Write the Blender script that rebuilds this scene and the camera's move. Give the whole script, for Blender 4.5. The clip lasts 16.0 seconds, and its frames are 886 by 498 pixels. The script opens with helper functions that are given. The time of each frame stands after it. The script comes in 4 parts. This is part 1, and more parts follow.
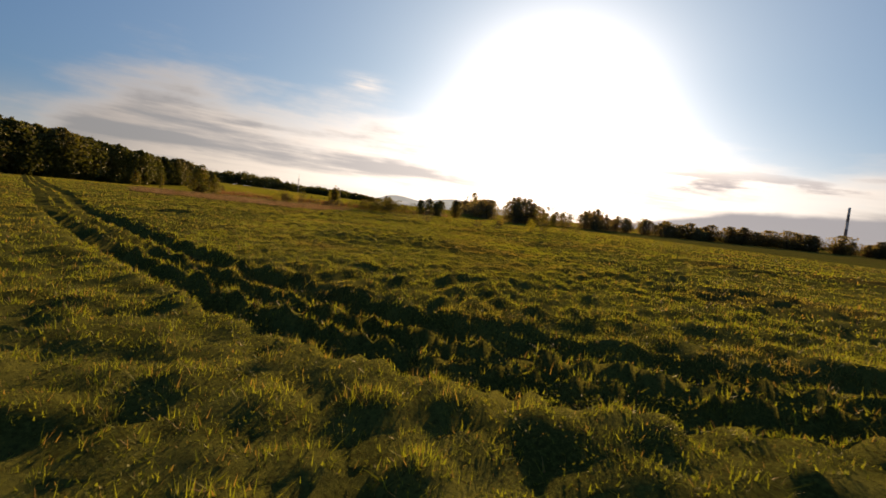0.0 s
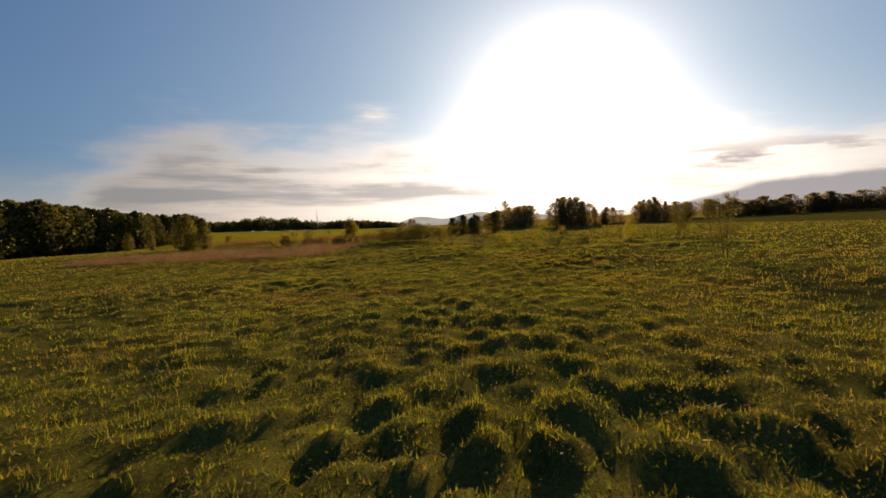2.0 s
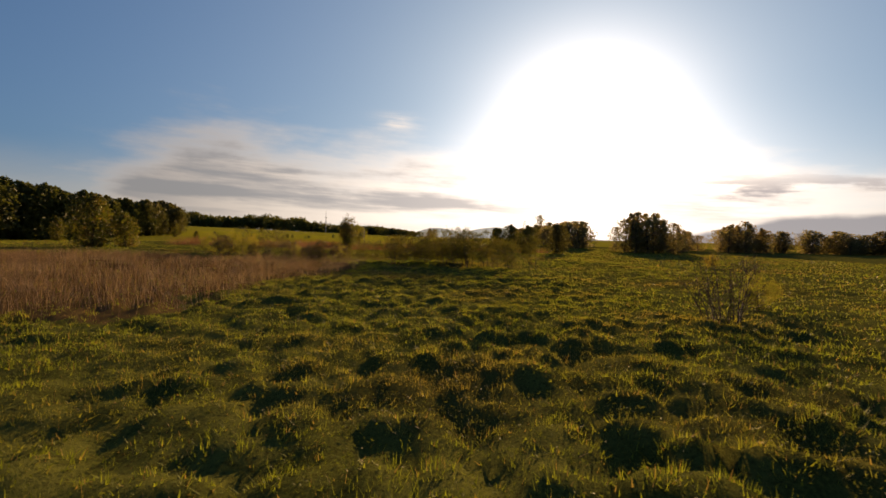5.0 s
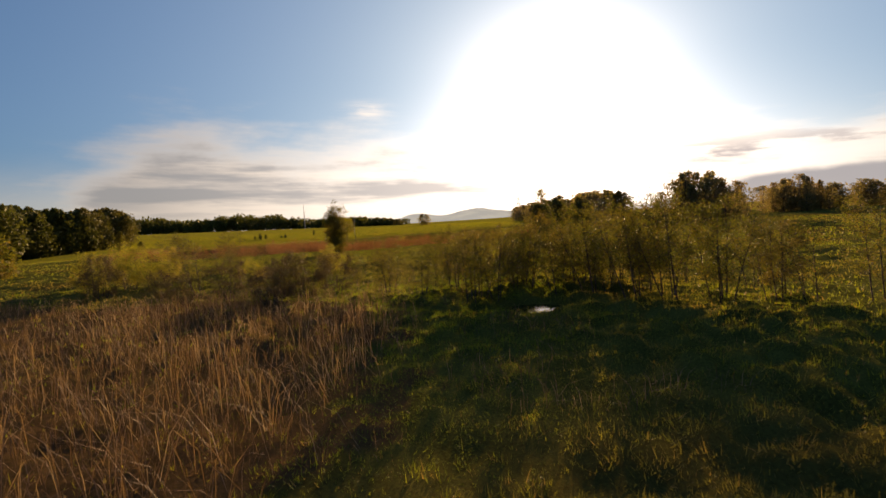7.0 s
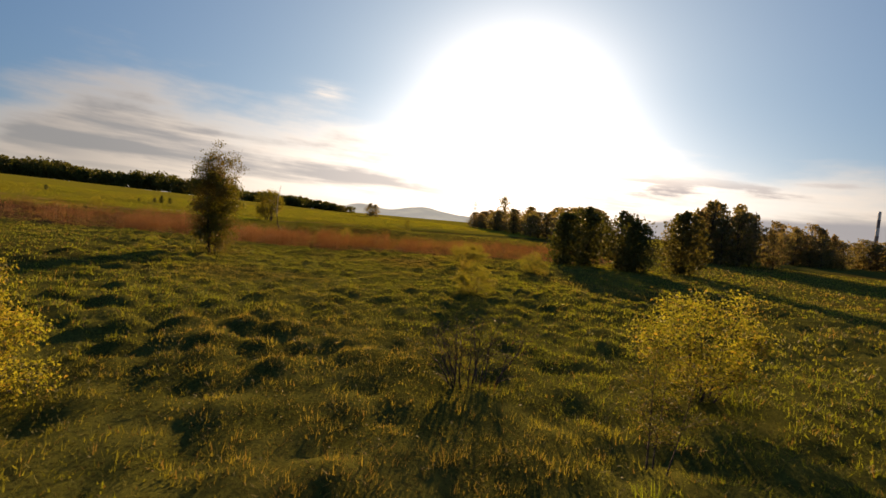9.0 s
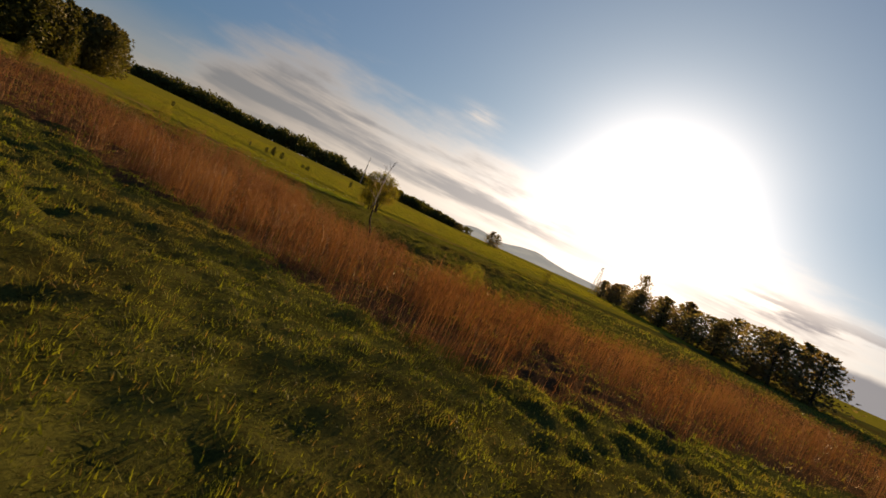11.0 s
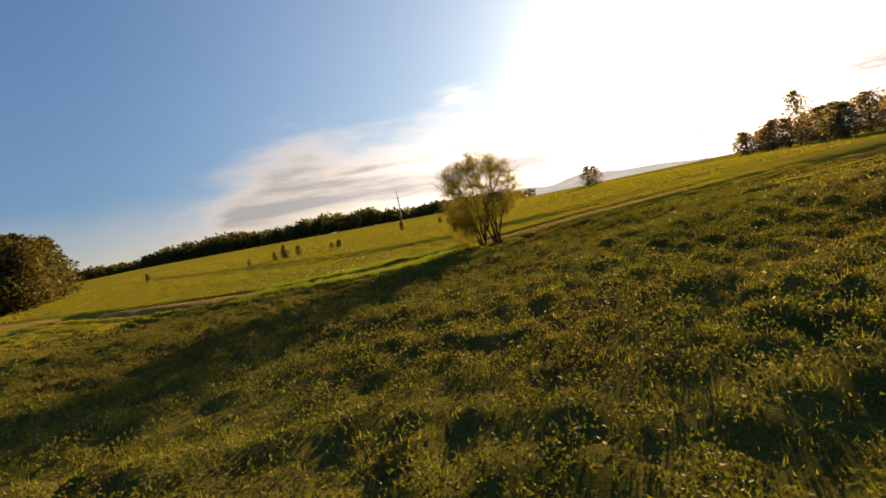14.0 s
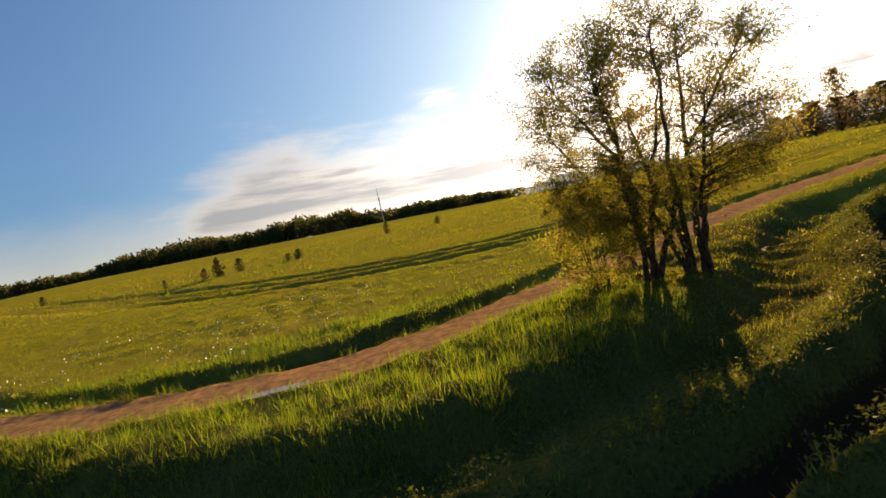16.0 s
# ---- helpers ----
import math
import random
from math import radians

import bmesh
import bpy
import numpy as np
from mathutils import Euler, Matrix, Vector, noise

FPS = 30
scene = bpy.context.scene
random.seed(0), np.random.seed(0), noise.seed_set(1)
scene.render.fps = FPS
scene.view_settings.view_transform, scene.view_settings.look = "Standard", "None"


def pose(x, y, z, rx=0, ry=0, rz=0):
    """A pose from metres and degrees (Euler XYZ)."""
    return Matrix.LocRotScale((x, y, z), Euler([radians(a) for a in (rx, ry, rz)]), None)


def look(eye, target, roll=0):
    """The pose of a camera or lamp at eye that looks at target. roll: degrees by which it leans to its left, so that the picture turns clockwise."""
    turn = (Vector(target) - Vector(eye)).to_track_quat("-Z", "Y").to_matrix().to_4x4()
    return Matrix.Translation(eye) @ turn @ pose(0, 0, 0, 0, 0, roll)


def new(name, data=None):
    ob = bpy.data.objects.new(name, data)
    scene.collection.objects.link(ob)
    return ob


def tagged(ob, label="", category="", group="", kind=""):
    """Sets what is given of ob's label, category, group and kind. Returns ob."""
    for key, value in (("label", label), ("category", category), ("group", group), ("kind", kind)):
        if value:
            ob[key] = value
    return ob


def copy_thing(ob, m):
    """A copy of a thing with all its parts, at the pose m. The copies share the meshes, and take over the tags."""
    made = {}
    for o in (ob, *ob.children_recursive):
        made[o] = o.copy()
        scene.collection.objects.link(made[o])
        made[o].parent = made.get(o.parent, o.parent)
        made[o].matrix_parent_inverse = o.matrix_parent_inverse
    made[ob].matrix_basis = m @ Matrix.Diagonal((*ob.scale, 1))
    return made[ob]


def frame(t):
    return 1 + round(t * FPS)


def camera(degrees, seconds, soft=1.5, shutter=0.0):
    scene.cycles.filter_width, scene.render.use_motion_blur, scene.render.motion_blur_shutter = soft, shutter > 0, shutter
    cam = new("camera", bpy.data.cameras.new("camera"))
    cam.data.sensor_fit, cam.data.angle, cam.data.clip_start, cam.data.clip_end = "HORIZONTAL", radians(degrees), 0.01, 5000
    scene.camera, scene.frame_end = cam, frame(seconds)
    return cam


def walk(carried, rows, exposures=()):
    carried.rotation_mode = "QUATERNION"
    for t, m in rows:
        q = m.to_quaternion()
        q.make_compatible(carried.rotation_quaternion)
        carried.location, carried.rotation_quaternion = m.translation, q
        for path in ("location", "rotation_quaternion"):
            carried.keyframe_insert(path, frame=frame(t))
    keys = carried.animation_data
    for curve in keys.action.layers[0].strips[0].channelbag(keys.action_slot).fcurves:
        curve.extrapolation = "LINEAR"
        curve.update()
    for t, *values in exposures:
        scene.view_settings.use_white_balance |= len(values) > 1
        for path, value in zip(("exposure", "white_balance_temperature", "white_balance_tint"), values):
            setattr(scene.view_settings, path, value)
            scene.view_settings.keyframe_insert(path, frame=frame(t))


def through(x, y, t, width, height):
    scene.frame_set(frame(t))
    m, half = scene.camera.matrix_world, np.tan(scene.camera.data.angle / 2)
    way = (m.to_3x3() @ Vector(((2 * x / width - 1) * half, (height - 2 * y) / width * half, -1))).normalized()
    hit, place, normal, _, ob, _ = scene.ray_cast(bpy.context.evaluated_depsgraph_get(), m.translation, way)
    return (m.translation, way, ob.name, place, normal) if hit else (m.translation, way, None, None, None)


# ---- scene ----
cam = camera(82.1, 16.0, soft=1.6, shutter=0.03)

# seconds, x, y, z, yaw, pitch, lean
FLIGHT = [
    (0, -0.00, -0.00, 2.33, -19.71, -4.46, 5.80),
    (0.5, 1.29, 6.39, 2.42, -13.21, -3.87, -0.81),
    (1, 2.66, 12.76, 2.55, -17.44, -3.40, -1.30),
    (1.5, 4.05, 19.09, 2.72, -18.14, -2.64, -3.60),
    (2, 5.53, 25.42, 2.83, -16.40, -2.76, -3.05),
    (2.5, 7.08, 31.81, 2.87, -18.68, -3.33, 1.74),
    (3, 8.50, 38.40, 2.85, -20.33, -2.47, 9.04),
    (3.5, 9.66, 45.15, 2.78, -16.35, -3.05, 8.80),
    (4, 10.74, 51.82, 2.64, -12.70, -5.17, 3.61),
    (4.5, 11.68, 58.18, 2.44, -15.39, -3.79, 3.23),
    (5, 12.47, 64.17, 2.58, -14.88, -1.34, 1.28),
    (5.2, 12.60, 66.55, 2.70, -13.86, -1.29, 0.10),
    (7.3, 13.92, 92.85, 2.97, -16.80, -3.45, -4.11),
    (7.5, 14.35, 95.36, 2.96, -15.37, -3.83, -5.53),
    (8, 15.66, 101.62, 2.92, -18.29, -5.13, -4.11),
    (8.2, 16.23, 104.12, 2.89, -20.30, -4.26, -3.83),
    (10.3, 21.87, 130.82, 2.75, -19.52, -2.05, 22.71),
    (10.5, 22.16, 133.50, 2.68, -16.22, -2.92, 22.64),
    (11, 22.80, 140.24, 2.49, -11.59, -2.67, 24.03),
    (11.5, 22.99, 146.96, 2.32, -8.76, -1.62, 20.44),
    (12, 22.75, 153.58, 2.21, -3.35, -1.75, 15.79),
    (12.5, 22.17, 159.93, 2.12, 0.28, -1.56, 10.49),
    (13, 21.59, 165.94, 2.12, 3.06, -1.89, -3.50),
    (13.2, 21.42, 168.17, 2.15, 3.96, -2.56, -10.00),
    (13.5, 21.16, 171.52, 2.20, 3.36, -2.01, -13.29),
    (14, 20.71, 176.69, 2.29, -4.53, -3.74, -11.96),
    (14.5, 20.44, 181.68, 2.37, -7.56, -2.10, -4.80),
    (15, 20.43, 186.78, 2.37, -6.42, -1.84, -2.70),
    (15.5, 20.39, 191.66, 2.40, -4.66, -2.62, -6.98),
    (16, 20.42, 196.32, 2.28, -6.67, -3.97, -12.56),
]
walk(cam, [(t, pose(x, y, z, 90 + p, 0, yaw) @ pose(0, 0, 0, 0, 0, lean)) for t, x, y, z, yaw, p, lean in FLIGHT],
     [(0, 1.00, 9300, 23), (0.5, 1.08, 9300, 23), (1.5, 0.97, 9300, 23), (2.5, 0.87, 9250, 23), (3.0, 0.82, 9250, 23), (3.5, 0.77, 9250, 23), (4.1, 1.10, 9250, 23), (4.5, 1.28, 9250, 23), (5, 0.86, 9250, 23), (7.5, 1.18, 9600, 23),
      (8.2, 1.24, 9600, 22), (10.3, 0.49, 9250, 23), (11.5, 0.78, 9300, 21), (12.5, 1.06, 9600, 21), (13.0, 1.24, 9700, 21), (13.5, 1.36, 9800, 22), (14.0, 1.44, 9800, 24), (14.5, 1.40, 9800, 24), (15.0, 1.30, 9700, 24), (15.5, 1.60, 9800, 24), (16, 1.52, 9000, 20)])

# ---- light: low evening sun ahead, thin cloud, clear blue above ----
SUN_AZ, SUN_EL = radians(30.7), radians(11.0)
SUN_WAY = Vector((math.sin(SUN_AZ) * math.cos(SUN_EL), math.cos(SUN_AZ) * math.cos(SUN_EL), math.sin(SUN_EL)))


class Nodes:
    """Short hand for wiring a node tree."""

    def __init__(self, tree):
        self.t = tree
        tree.nodes.clear()

    def add(self, kind, operation=None):
        n = self.t.nodes.new(kind)
        if operation:
            n.operation = operation
        return n

    def put(self, sock, v):
        if isinstance(v, bpy.types.NodeSocket):
            self.t.links.new(v, sock)
        elif isinstance(v, (tuple, list)) and len(v) == 3 and sock.type == "RGBA":
            sock.default_value = (*v, 1)
        else:
            sock.default_value = v

    def math(self, op, a, b=0.0, c=0.0):
        n = self.add("ShaderNodeMath", operation=op)
        for s, v in zip(n.inputs, (a, b, c)):
            self.put(s, v)
        return n.outputs[0]

    def mix(self, fac, a, b, blend="MIX"):
        n = self.add("ShaderNodeMix")
        n.data_type, n.blend_type = "RGBA", blend
        self.put(n.inputs[0], fac), self.put(n.inputs[6], a), self.put(n.inputs[7], b)
        return n.outputs[2]

    def noise(self, vec, scale, detail=4.0, rough=0.55):
        n = self.add("ShaderNodeTexNoise")
        if vec is not None:
            self.put(n.inputs["Vector"], vec)
        n.inputs["Scale"].default_value, n.inputs["Detail"].default_value, n.inputs["Roughness"].default_value = scale, detail, rough
        return n.outputs[0]

    def ramp(self, fac, lo, hi, a=0.0, b=1.0):
        n = self.add("ShaderNodeMapRange")
        n.interpolation_type = "SMOOTHSTEP"
        for s, v in zip(n.inputs, (fac, lo, hi, a, b)):
            self.put(s, v)
        return n.outputs[0]


def build_sky():
    w = bpy.data.worlds.new("evening_sky")
    scene.world, w.use_nodes = w, True
    n = Nodes(w.node_tree)
    sky = n.add("ShaderNodeTexSky")
    sky.sky_type, sky.sun_disc, sky.sun_elevation, sky.sun_rotation = "NISHITA", False, SUN_EL, SUN_AZ
    sky.air_density, sky.dust_density, sky.ozone_density = 1.0, 1.2, 2.0
    way = n.add("ShaderNodeTexCoord").outputs["Generated"]
    unit = n.add("ShaderNodeVectorMath", operation="NORMALIZE")
    n.put(unit.inputs[0], way)
    d = unit.outputs[0]
    sep = n.add("ShaderNodeSeparateXYZ")
    n.put(sep.inputs[0], d)
    x, y, z = sep.outputs
    dot = n.add("ShaderNodeVectorMath", operation="DOT_PRODUCT")
    n.put(dot.inputs[0], d)
    dot.inputs[1].default_value = SUN_WAY
    ang = n.math("ARCCOSINE", n.math("MINIMUM", dot.outputs["Value"], 0.99999))
    # bearing and height above the horizon, in degrees
    deg = 180 / math.pi
    bearing = n.math("MULTIPLY", n.math("ARCTAN2", x, y), deg)
    height = n.math("MULTIPLY", n.math("ARCSINE", z), deg)

    def hump(v, mid, wide):
        q = n.math("DIVIDE", n.math("SUBTRACT", v, mid), wide)
        return n.math("EXPONENT", n.math("MULTIPLY", n.math("MULTIPLY", q, q), -1.0))

    def total_of(*terms):
        out = terms[0]
        for v in terms[1:]:
            out = n.math("ADD", out, v)
        return out

    def streaks(along, across, tilt, scale, detail, rough, seed):
        """Noise drawn out sideways, sloping a little."""
        comb = n.add("ShaderNodeCombineXYZ")
        n.put(comb.inputs[0], n.math("MULTIPLY", bearing, along))
        n.put(comb.inputs[1], n.math("MULTIPLY", n.math("ADD", height, n.math("MULTIPLY", bearing, tilt)), across))
        comb.inputs[2].default_value = seed
        return n.noise(comb.outputs[0], scale, detail, rough)

    puff = streaks(0.07, 0.16, -0.02, 1.0, 6.0, 0.55, 2.3)
    fine = streaks(0.06, 0.42, 0.05, 1.0, 7.0, 0.60, 5.1)
    band = streaks(0.035, 0.42, 0.03, 1.0, 5.0, 0.55, 8.4)
    # a long cloud with a rounded western head, sinking away beyond the sun
    roof = total_of(10.2, n.math("MULTIPLY", hump(bearing, -10.0, 7.0), 1.8), n.ramp(bearing, -32.0, -7.0, -6.0, 0.0), n.ramp(bearing, 38.0, 52.0, 0.0, -3.4),
                    n.math("MULTIPLY", n.math("SUBTRACT", puff, 0.5), 11.0), n.math("MULTIPLY", n.math("SUBTRACT", fine, 0.5), 7.0))
    depth = n.math("SUBTRACT", roof, height)
    cover = n.math("MULTIPLY", n.ramp(depth, -2.0, 5.0), n.ramp(bearing, -36.0, -16.0, 0.45, 1.0))
    cover = n.math("MAXIMUM", cover, n.math("MULTIPLY", n.ramp(n.math("ADD", height, n.math("MULTIPLY", puff, 5.0)), 3.0, 11.0, 0.75, 0.0), 0.8))
    thick = n.math("MULTIPLY", n.ramp(n.math("ADD", n.math("MULTIPLY", band, 0.62), n.math("MULTIPLY", fine, 0.38)), 0.40, 0.56), n.ramp(depth, 1.6, 5.2))
    head = n.math("MULTIPLY", n.math("MULTIPLY", hump(bearing, -18.0, 7.0), n.ramp(depth, 1.5, 5.0, 0.0, 0.9)), n.ramp(fine, 0.36, 0.56, 0.35, 1.0))
    thick = n.math("MULTIPLY", n.math("MAXIMUM", thick, head), n.ramp(height, 1.0, 3.6, 0.25, 1.0))
    wisp = n.math("MULTIPLY", n.math("MULTIPLY", hump(bearing, 9.4, 2.2), hump(height, 12.5, 0.8)), n.ramp(fine, 0.40, 0.60))
    # the low blue-grey bank to the east of the sun, and thin grey bars above it
    bank_top = total_of(n.ramp(bearing, 34.0, 52.0, 0.2, 2.9), n.math("MULTIPLY", n.math("SUBTRACT", puff, 0.5), 2.4))
    bank = n.math("MULTIPLY", n.ramp(n.math("SUBTRACT", bank_top, height), -0.2, 0.5), n.ramp(bearing, 33.0, 40.0))
    bars = n.math("MULTIPLY", n.math("MULTIPLY", hump(height, 4.9, 1.5), n.ramp(bearing, 37.5, 43.0)), n.ramp(fine, 0.50, 0.60))
    # the sun's glare: round above, spread wide along the cloud below
    widen = n.ramp(height, 2.0, 16.0, 0.46, 0.88)
    aside = n.math("MULTIPLY", n.math("SUBTRACT", bearing, math.degrees(SUN_AZ)), widen)
    above = n.math("SUBTRACT", height, math.degrees(SUN_EL))
    above = n.math("MULTIPLY", above, n.ramp(above, -3.0, 3.0, 0.75, 1.0))
    oval = n.math("ADD", n.math("MULTIPLY", aside, aside), n.math("MULTIPLY", above, above))
    glow1 = n.math("MULTIPLY", n.math("EXPONENT", n.math("MULTIPLY", ang, -1 / radians(1.2))), 0.7)
    glow2 = n.math("MULTIPLY", n.math("EXPONENT", n.math("MULTIPLY", oval, -1 / 7.2 ** 2)), 0.80)
    glow3 = n.math("MULTIPLY", n.math("EXPONENT", n.math("MULTIPLY", oval, -1 / 13.5 ** 2)), 0.24)
    glow = n.math("ADD", n.math("ADD", glow1, glow2), glow3)
    raw = n.mix(1.0, sky.outputs[0], (0.066, 0.101, 0.150), "MULTIPLY")
    soft = n.add("ShaderNodeVectorMath", operation="MULTIPLY_ADD")
    n.put(soft.inputs[0], raw)
    soft.inputs[1].default_value, soft.inputs[2].default_value = (5.5, 2.6, 1.5), (1, 1, 1)
    even = n.add("ShaderNodeVectorMath", operation="DIVIDE")
    n.put(even.inputs[0], raw), n.put(even.inputs[1], soft.outputs[0])
    deep = n.mix(n.ramp(ang, radians(18), radians(62)), (1.0, 1.0, 1.0), (0.50, 0.68, 0.80))
    blue = n.mix(1.0, even.outputs[0], deep, "MULTIPLY")
    lit = n.mix(n.ramp(ang, radians(14), radians(46)), (0.48, 0.52, 0.55), (0.262, 0.278, 0.290))
    shade = n.mix(n.ramp(ang, radians(14), radians(46)), (0.235, 0.265, 0.31), (0.130, 0.155, 0.185))
    face = n.mix(n.math("MULTIPLY", cover, 0.88), blue, n.mix(thick, lit, shade))
    face = n.mix(n.math("MULTIPLY", wisp, 0.8), face, lit)
    face = n.mix(n.math("MULTIPLY", bars, 0.8), face, (0.215, 0.24, 0.295))
    face = n.mix(n.math("MULTIPLY", bank, 0.92), face, (0.155, 0.19, 0.245))
    warm = n.add("ShaderNodeVectorMath", operation="SCALE")
    warm.inputs[0].default_value = (1.0, 0.99, 0.97)
    veil = n.math("MULTIPLY", n.math("MAXIMUM", n.math("MAXIMUM", n.math("MULTIPLY", thick, 0.8), bars), bank), n.ramp(ang, radians(5), radians(15), 0.0, 0.95))
    n.put(warm.inputs["Scale"], n.math("MULTIPLY", glow, n.math("SUBTRACT", 1.0, veil)))
    total = n.mix(1.0, face, warm.outputs[0], "ADD")
    bg = n.add("ShaderNodeBackground")
    n.put(bg.inputs[0], total)
    out = n.add("ShaderNodeOutputWorld")
    n.t.links.new(bg.outputs[0], out.inputs[0])


build_sky()
sun_data = bpy.data.lights.new("sun", "SUN")
sun_data.energy, sun_data.angle, sun_data.color = 5.0, radians(0.6), (1.0, 0.765, 0.46)
new("sun", sun_data).matrix_world = look(SUN_WAY * 50, (0, 0, 0))


# ---- materials ----
def material(name):
    m = bpy.data.materials.new(name)
    m.use_nodes = True
    return m, Nodes(m.node_tree)


def finish(n, shader, disp=None):
    out = n.add("ShaderNodeOutputMaterial")
    n.t.links.new(shader, out.inputs[0])


def bump(n, height, strength, distance):
    b = n.add("ShaderNodeBump")
    b.inputs["Strength"].default_value, b.inputs["Distance"].default_value = strength, distance
    n.put(b.inputs["Height"], height)
    return b.outputs[0]


def surface(n, colour, rough=0.8, normal=None, metal=0.0, spec=0.3):
    p = n.add("ShaderNodeBsdfPrincipled")
    n.put(p.inputs["Base Color"], colour), n.put(p.inputs["Roughness"], rough)
    p.inputs["Metallic"].default_value = metal
    p.inputs["Specular IOR Level"].default_value = spec
    if normal is not None:
        n.put(p.inputs["Normal"], normal)
    return p.outputs[0]


def blade_material(name, dark, light, dry, through, dry_share=0.25, patch=0.12, rough=0.6, gloss=0.12):
    """Thin leaf or blade: colour varies from piece to piece and in patches; light shines through."""
    m, n = material(name)
    rnd = n.add("ShaderNodeNewGeometry").outputs["Random Per Island"]
    pos = n.add("ShaderNodeNewGeometry").outputs["Position"]
    col = n.mix(rnd, dark, light)
    big = n.noise(pos, patch, 4.0)
    col = n.mix(n.ramp(big, 0.48, 0.68, 0.0, 0.75), col, dry)
    odd = n.ramp(n.math("FRACT", n.math("MULTIPLY", rnd, 13.7)), 1 - dry_share, 1 - dry_share + 0.02)
    col = n.mix(odd, col, dry)
    p = n.add("ShaderNodeBsdfPrincipled")
    n.put(p.inputs["Base Color"], col)
    p.inputs["Roughness"].default_value = rough
    p.inputs["Specular IOR Level"].default_value = gloss
    t = n.add("ShaderNodeBsdfTranslucent")
    n.put(t.inputs[0], n.mix(1.0, col, (1.38, 1.42, 0.80), "MULTIPLY"))
    s = n.add("ShaderNodeMixShader")
    s.inputs[0].default_value = through
    n.t.links.new(p.outputs[0], s.inputs[1])
    n.t.links.new(t.outputs[0], s.inputs[2])
    finish(n, s.outputs[0])
    return m


def ground_material():
    m, n = material("meadow_ground")
    pos = n.add("ShaderNodeNewGeometry").outputs["Position"]
    att = n.add("ShaderNodeAttribute")
    att.attribute_name = "cover"
    sep = n.add("ShaderNodeSeparateColor")
    n.put(sep.inputs[0], att.outputs["Color"])
    mud, dry, field = sep.outputs
    wet = att.outputs["Alpha"]
    a, b, c = n.noise(pos, 0.06, 4.0), n.noise(pos, 0.9, 5.0), n.noise(pos, 19.0, 6.0, 0.75)
    green = n.mix(n.ramp(b, 0.35, 0.65), (0.056, 0.062, 0.015), (0.096, 0.100, 0.025))
    green = n.mix(n.ramp(c, 0.50, 0.66, 0.0, 0.7), green, (0.030, 0.024, 0.008))
    green = n.mix(n.ramp(c, 0.50, 0.36, 0.0, 0.7), green, (0.120, 0.124, 0.026))
    green = n.mix(n.ramp(a, 0.50, 0.66, 0.0, 0.55), green, (0.075, 0.052, 0.016))
    mown = n.mix(n.ramp(c, 0.35, 0.7), (0.15, 0.158, 0.016), (0.28, 0.25, 0.035))
    mown = n.mix(n.ramp(n.noise(pos, 0.25, 5.0), 0.45, 0.7, 0.0, 0.5), mown, (0.21, 0.17, 0.045))
    green = n.mix(field, green, mown)
    straw = n.mix(n.ramp(c, 0.3, 0.7), (0.048, 0.025, 0.014), (0.125, 0.067, 0.037))
    soil = n.mix(n.ramp(n.noise(pos, 5.0, 6.0, 0.65), 0.35, 0.68), (0.19, 0.108, 0.052), (0.33, 0.195, 0.098))
    soil = n.mix(wet, soil, n.mix(c, (0.022, 0.015, 0.009), (0.060, 0.040, 0.022)))
    col = n.mix(dry, green, straw)
    edge = n.math("ADD", mud, n.math("MULTIPLY", n.math("SUBTRACT", c, 0.5), 0.9))
    col = n.mix(n.ramp(edge, 0.35, 0.6), col, soil)
    tall = n.math("ADD", n.math("MULTIPLY", b, 0.5), n.math("MULTIPLY", c, 0.5))
    finish(n, surface(n, col, 1.0, bump(n, tall, 0.9, 0.07), spec=0.0))
    return m


def bark_material(name, base, dark, white=0.0):
    m, n = material(name)
    pos = n.add("ShaderNodeNewGeometry").outputs["Position"]
    st = n.add("ShaderNodeMapping")
    st.inputs["Scale"].default_value = (6, 6, 2.2) if not white else (3, 3, 9)
    n.put(st.inputs[0], pos)
    g = n.noise(st.outputs[0], 3.0, 6.0, 0.65)
    col = n.mix(n.ramp(g, 0.42, 0.62), dark, base)
    finish(n, surface(n, col, 0.85, bump(n, g, 0.6, 0.02)))
    return m


def plain_material(name, a, b, scale, rough=0.7, metal=0.0):
    m, n = material(name)
    pos = n.add("ShaderNodeNewGeometry").outputs["Position"]
    g = n.noise(pos, scale, 5.0, 0.6)
    finish(n, surface(n, n.mix(n.ramp(g, 0.35, 0.68), a, b), rough, bump(n, g, 0.3, 0.02), metal))
    return m


def water_material():
    m, n = material("pond_water")
    pos = n.add("ShaderNodeNewGeometry").outputs["Position"]
    g = n.noise(pos, 7.0, 3.0)
    finish(n, surface(n, (0.012, 0.014, 0.008), 0.06, bump(n, g, 0.25, 0.02), spec=0.5))
    return m


M_GROUND = ground_material()
M_GRASS = blade_material("grass_blades", (0.102, 0.122, 0.019), (0.180, 0.194, 0.032), (0.195, 0.128, 0.045), 0.46, 0.18, gloss=0.05)
M_LUSH = blade_material("lush_grass", (0.075, 0.125, 0.014), (0.170, 0.220, 0.030), (0.20, 0.17, 0.05), 0.50, 0.08, gloss=0.05)
M_FIELD = blade_material("field_grass", (0.112, 0.132, 0.020), (0.200, 0.204, 0.032), (0.22, 0.155, 0.04), 0.45, 0.10, gloss=0.0)
M_WEED = blade_material("weed_leaves", (0.062, 0.074, 0.014), (0.120, 0.130, 0.024), (0.11, 0.09, 0.03), 0.30, 0.08, rough=0.6, gloss=0.05)
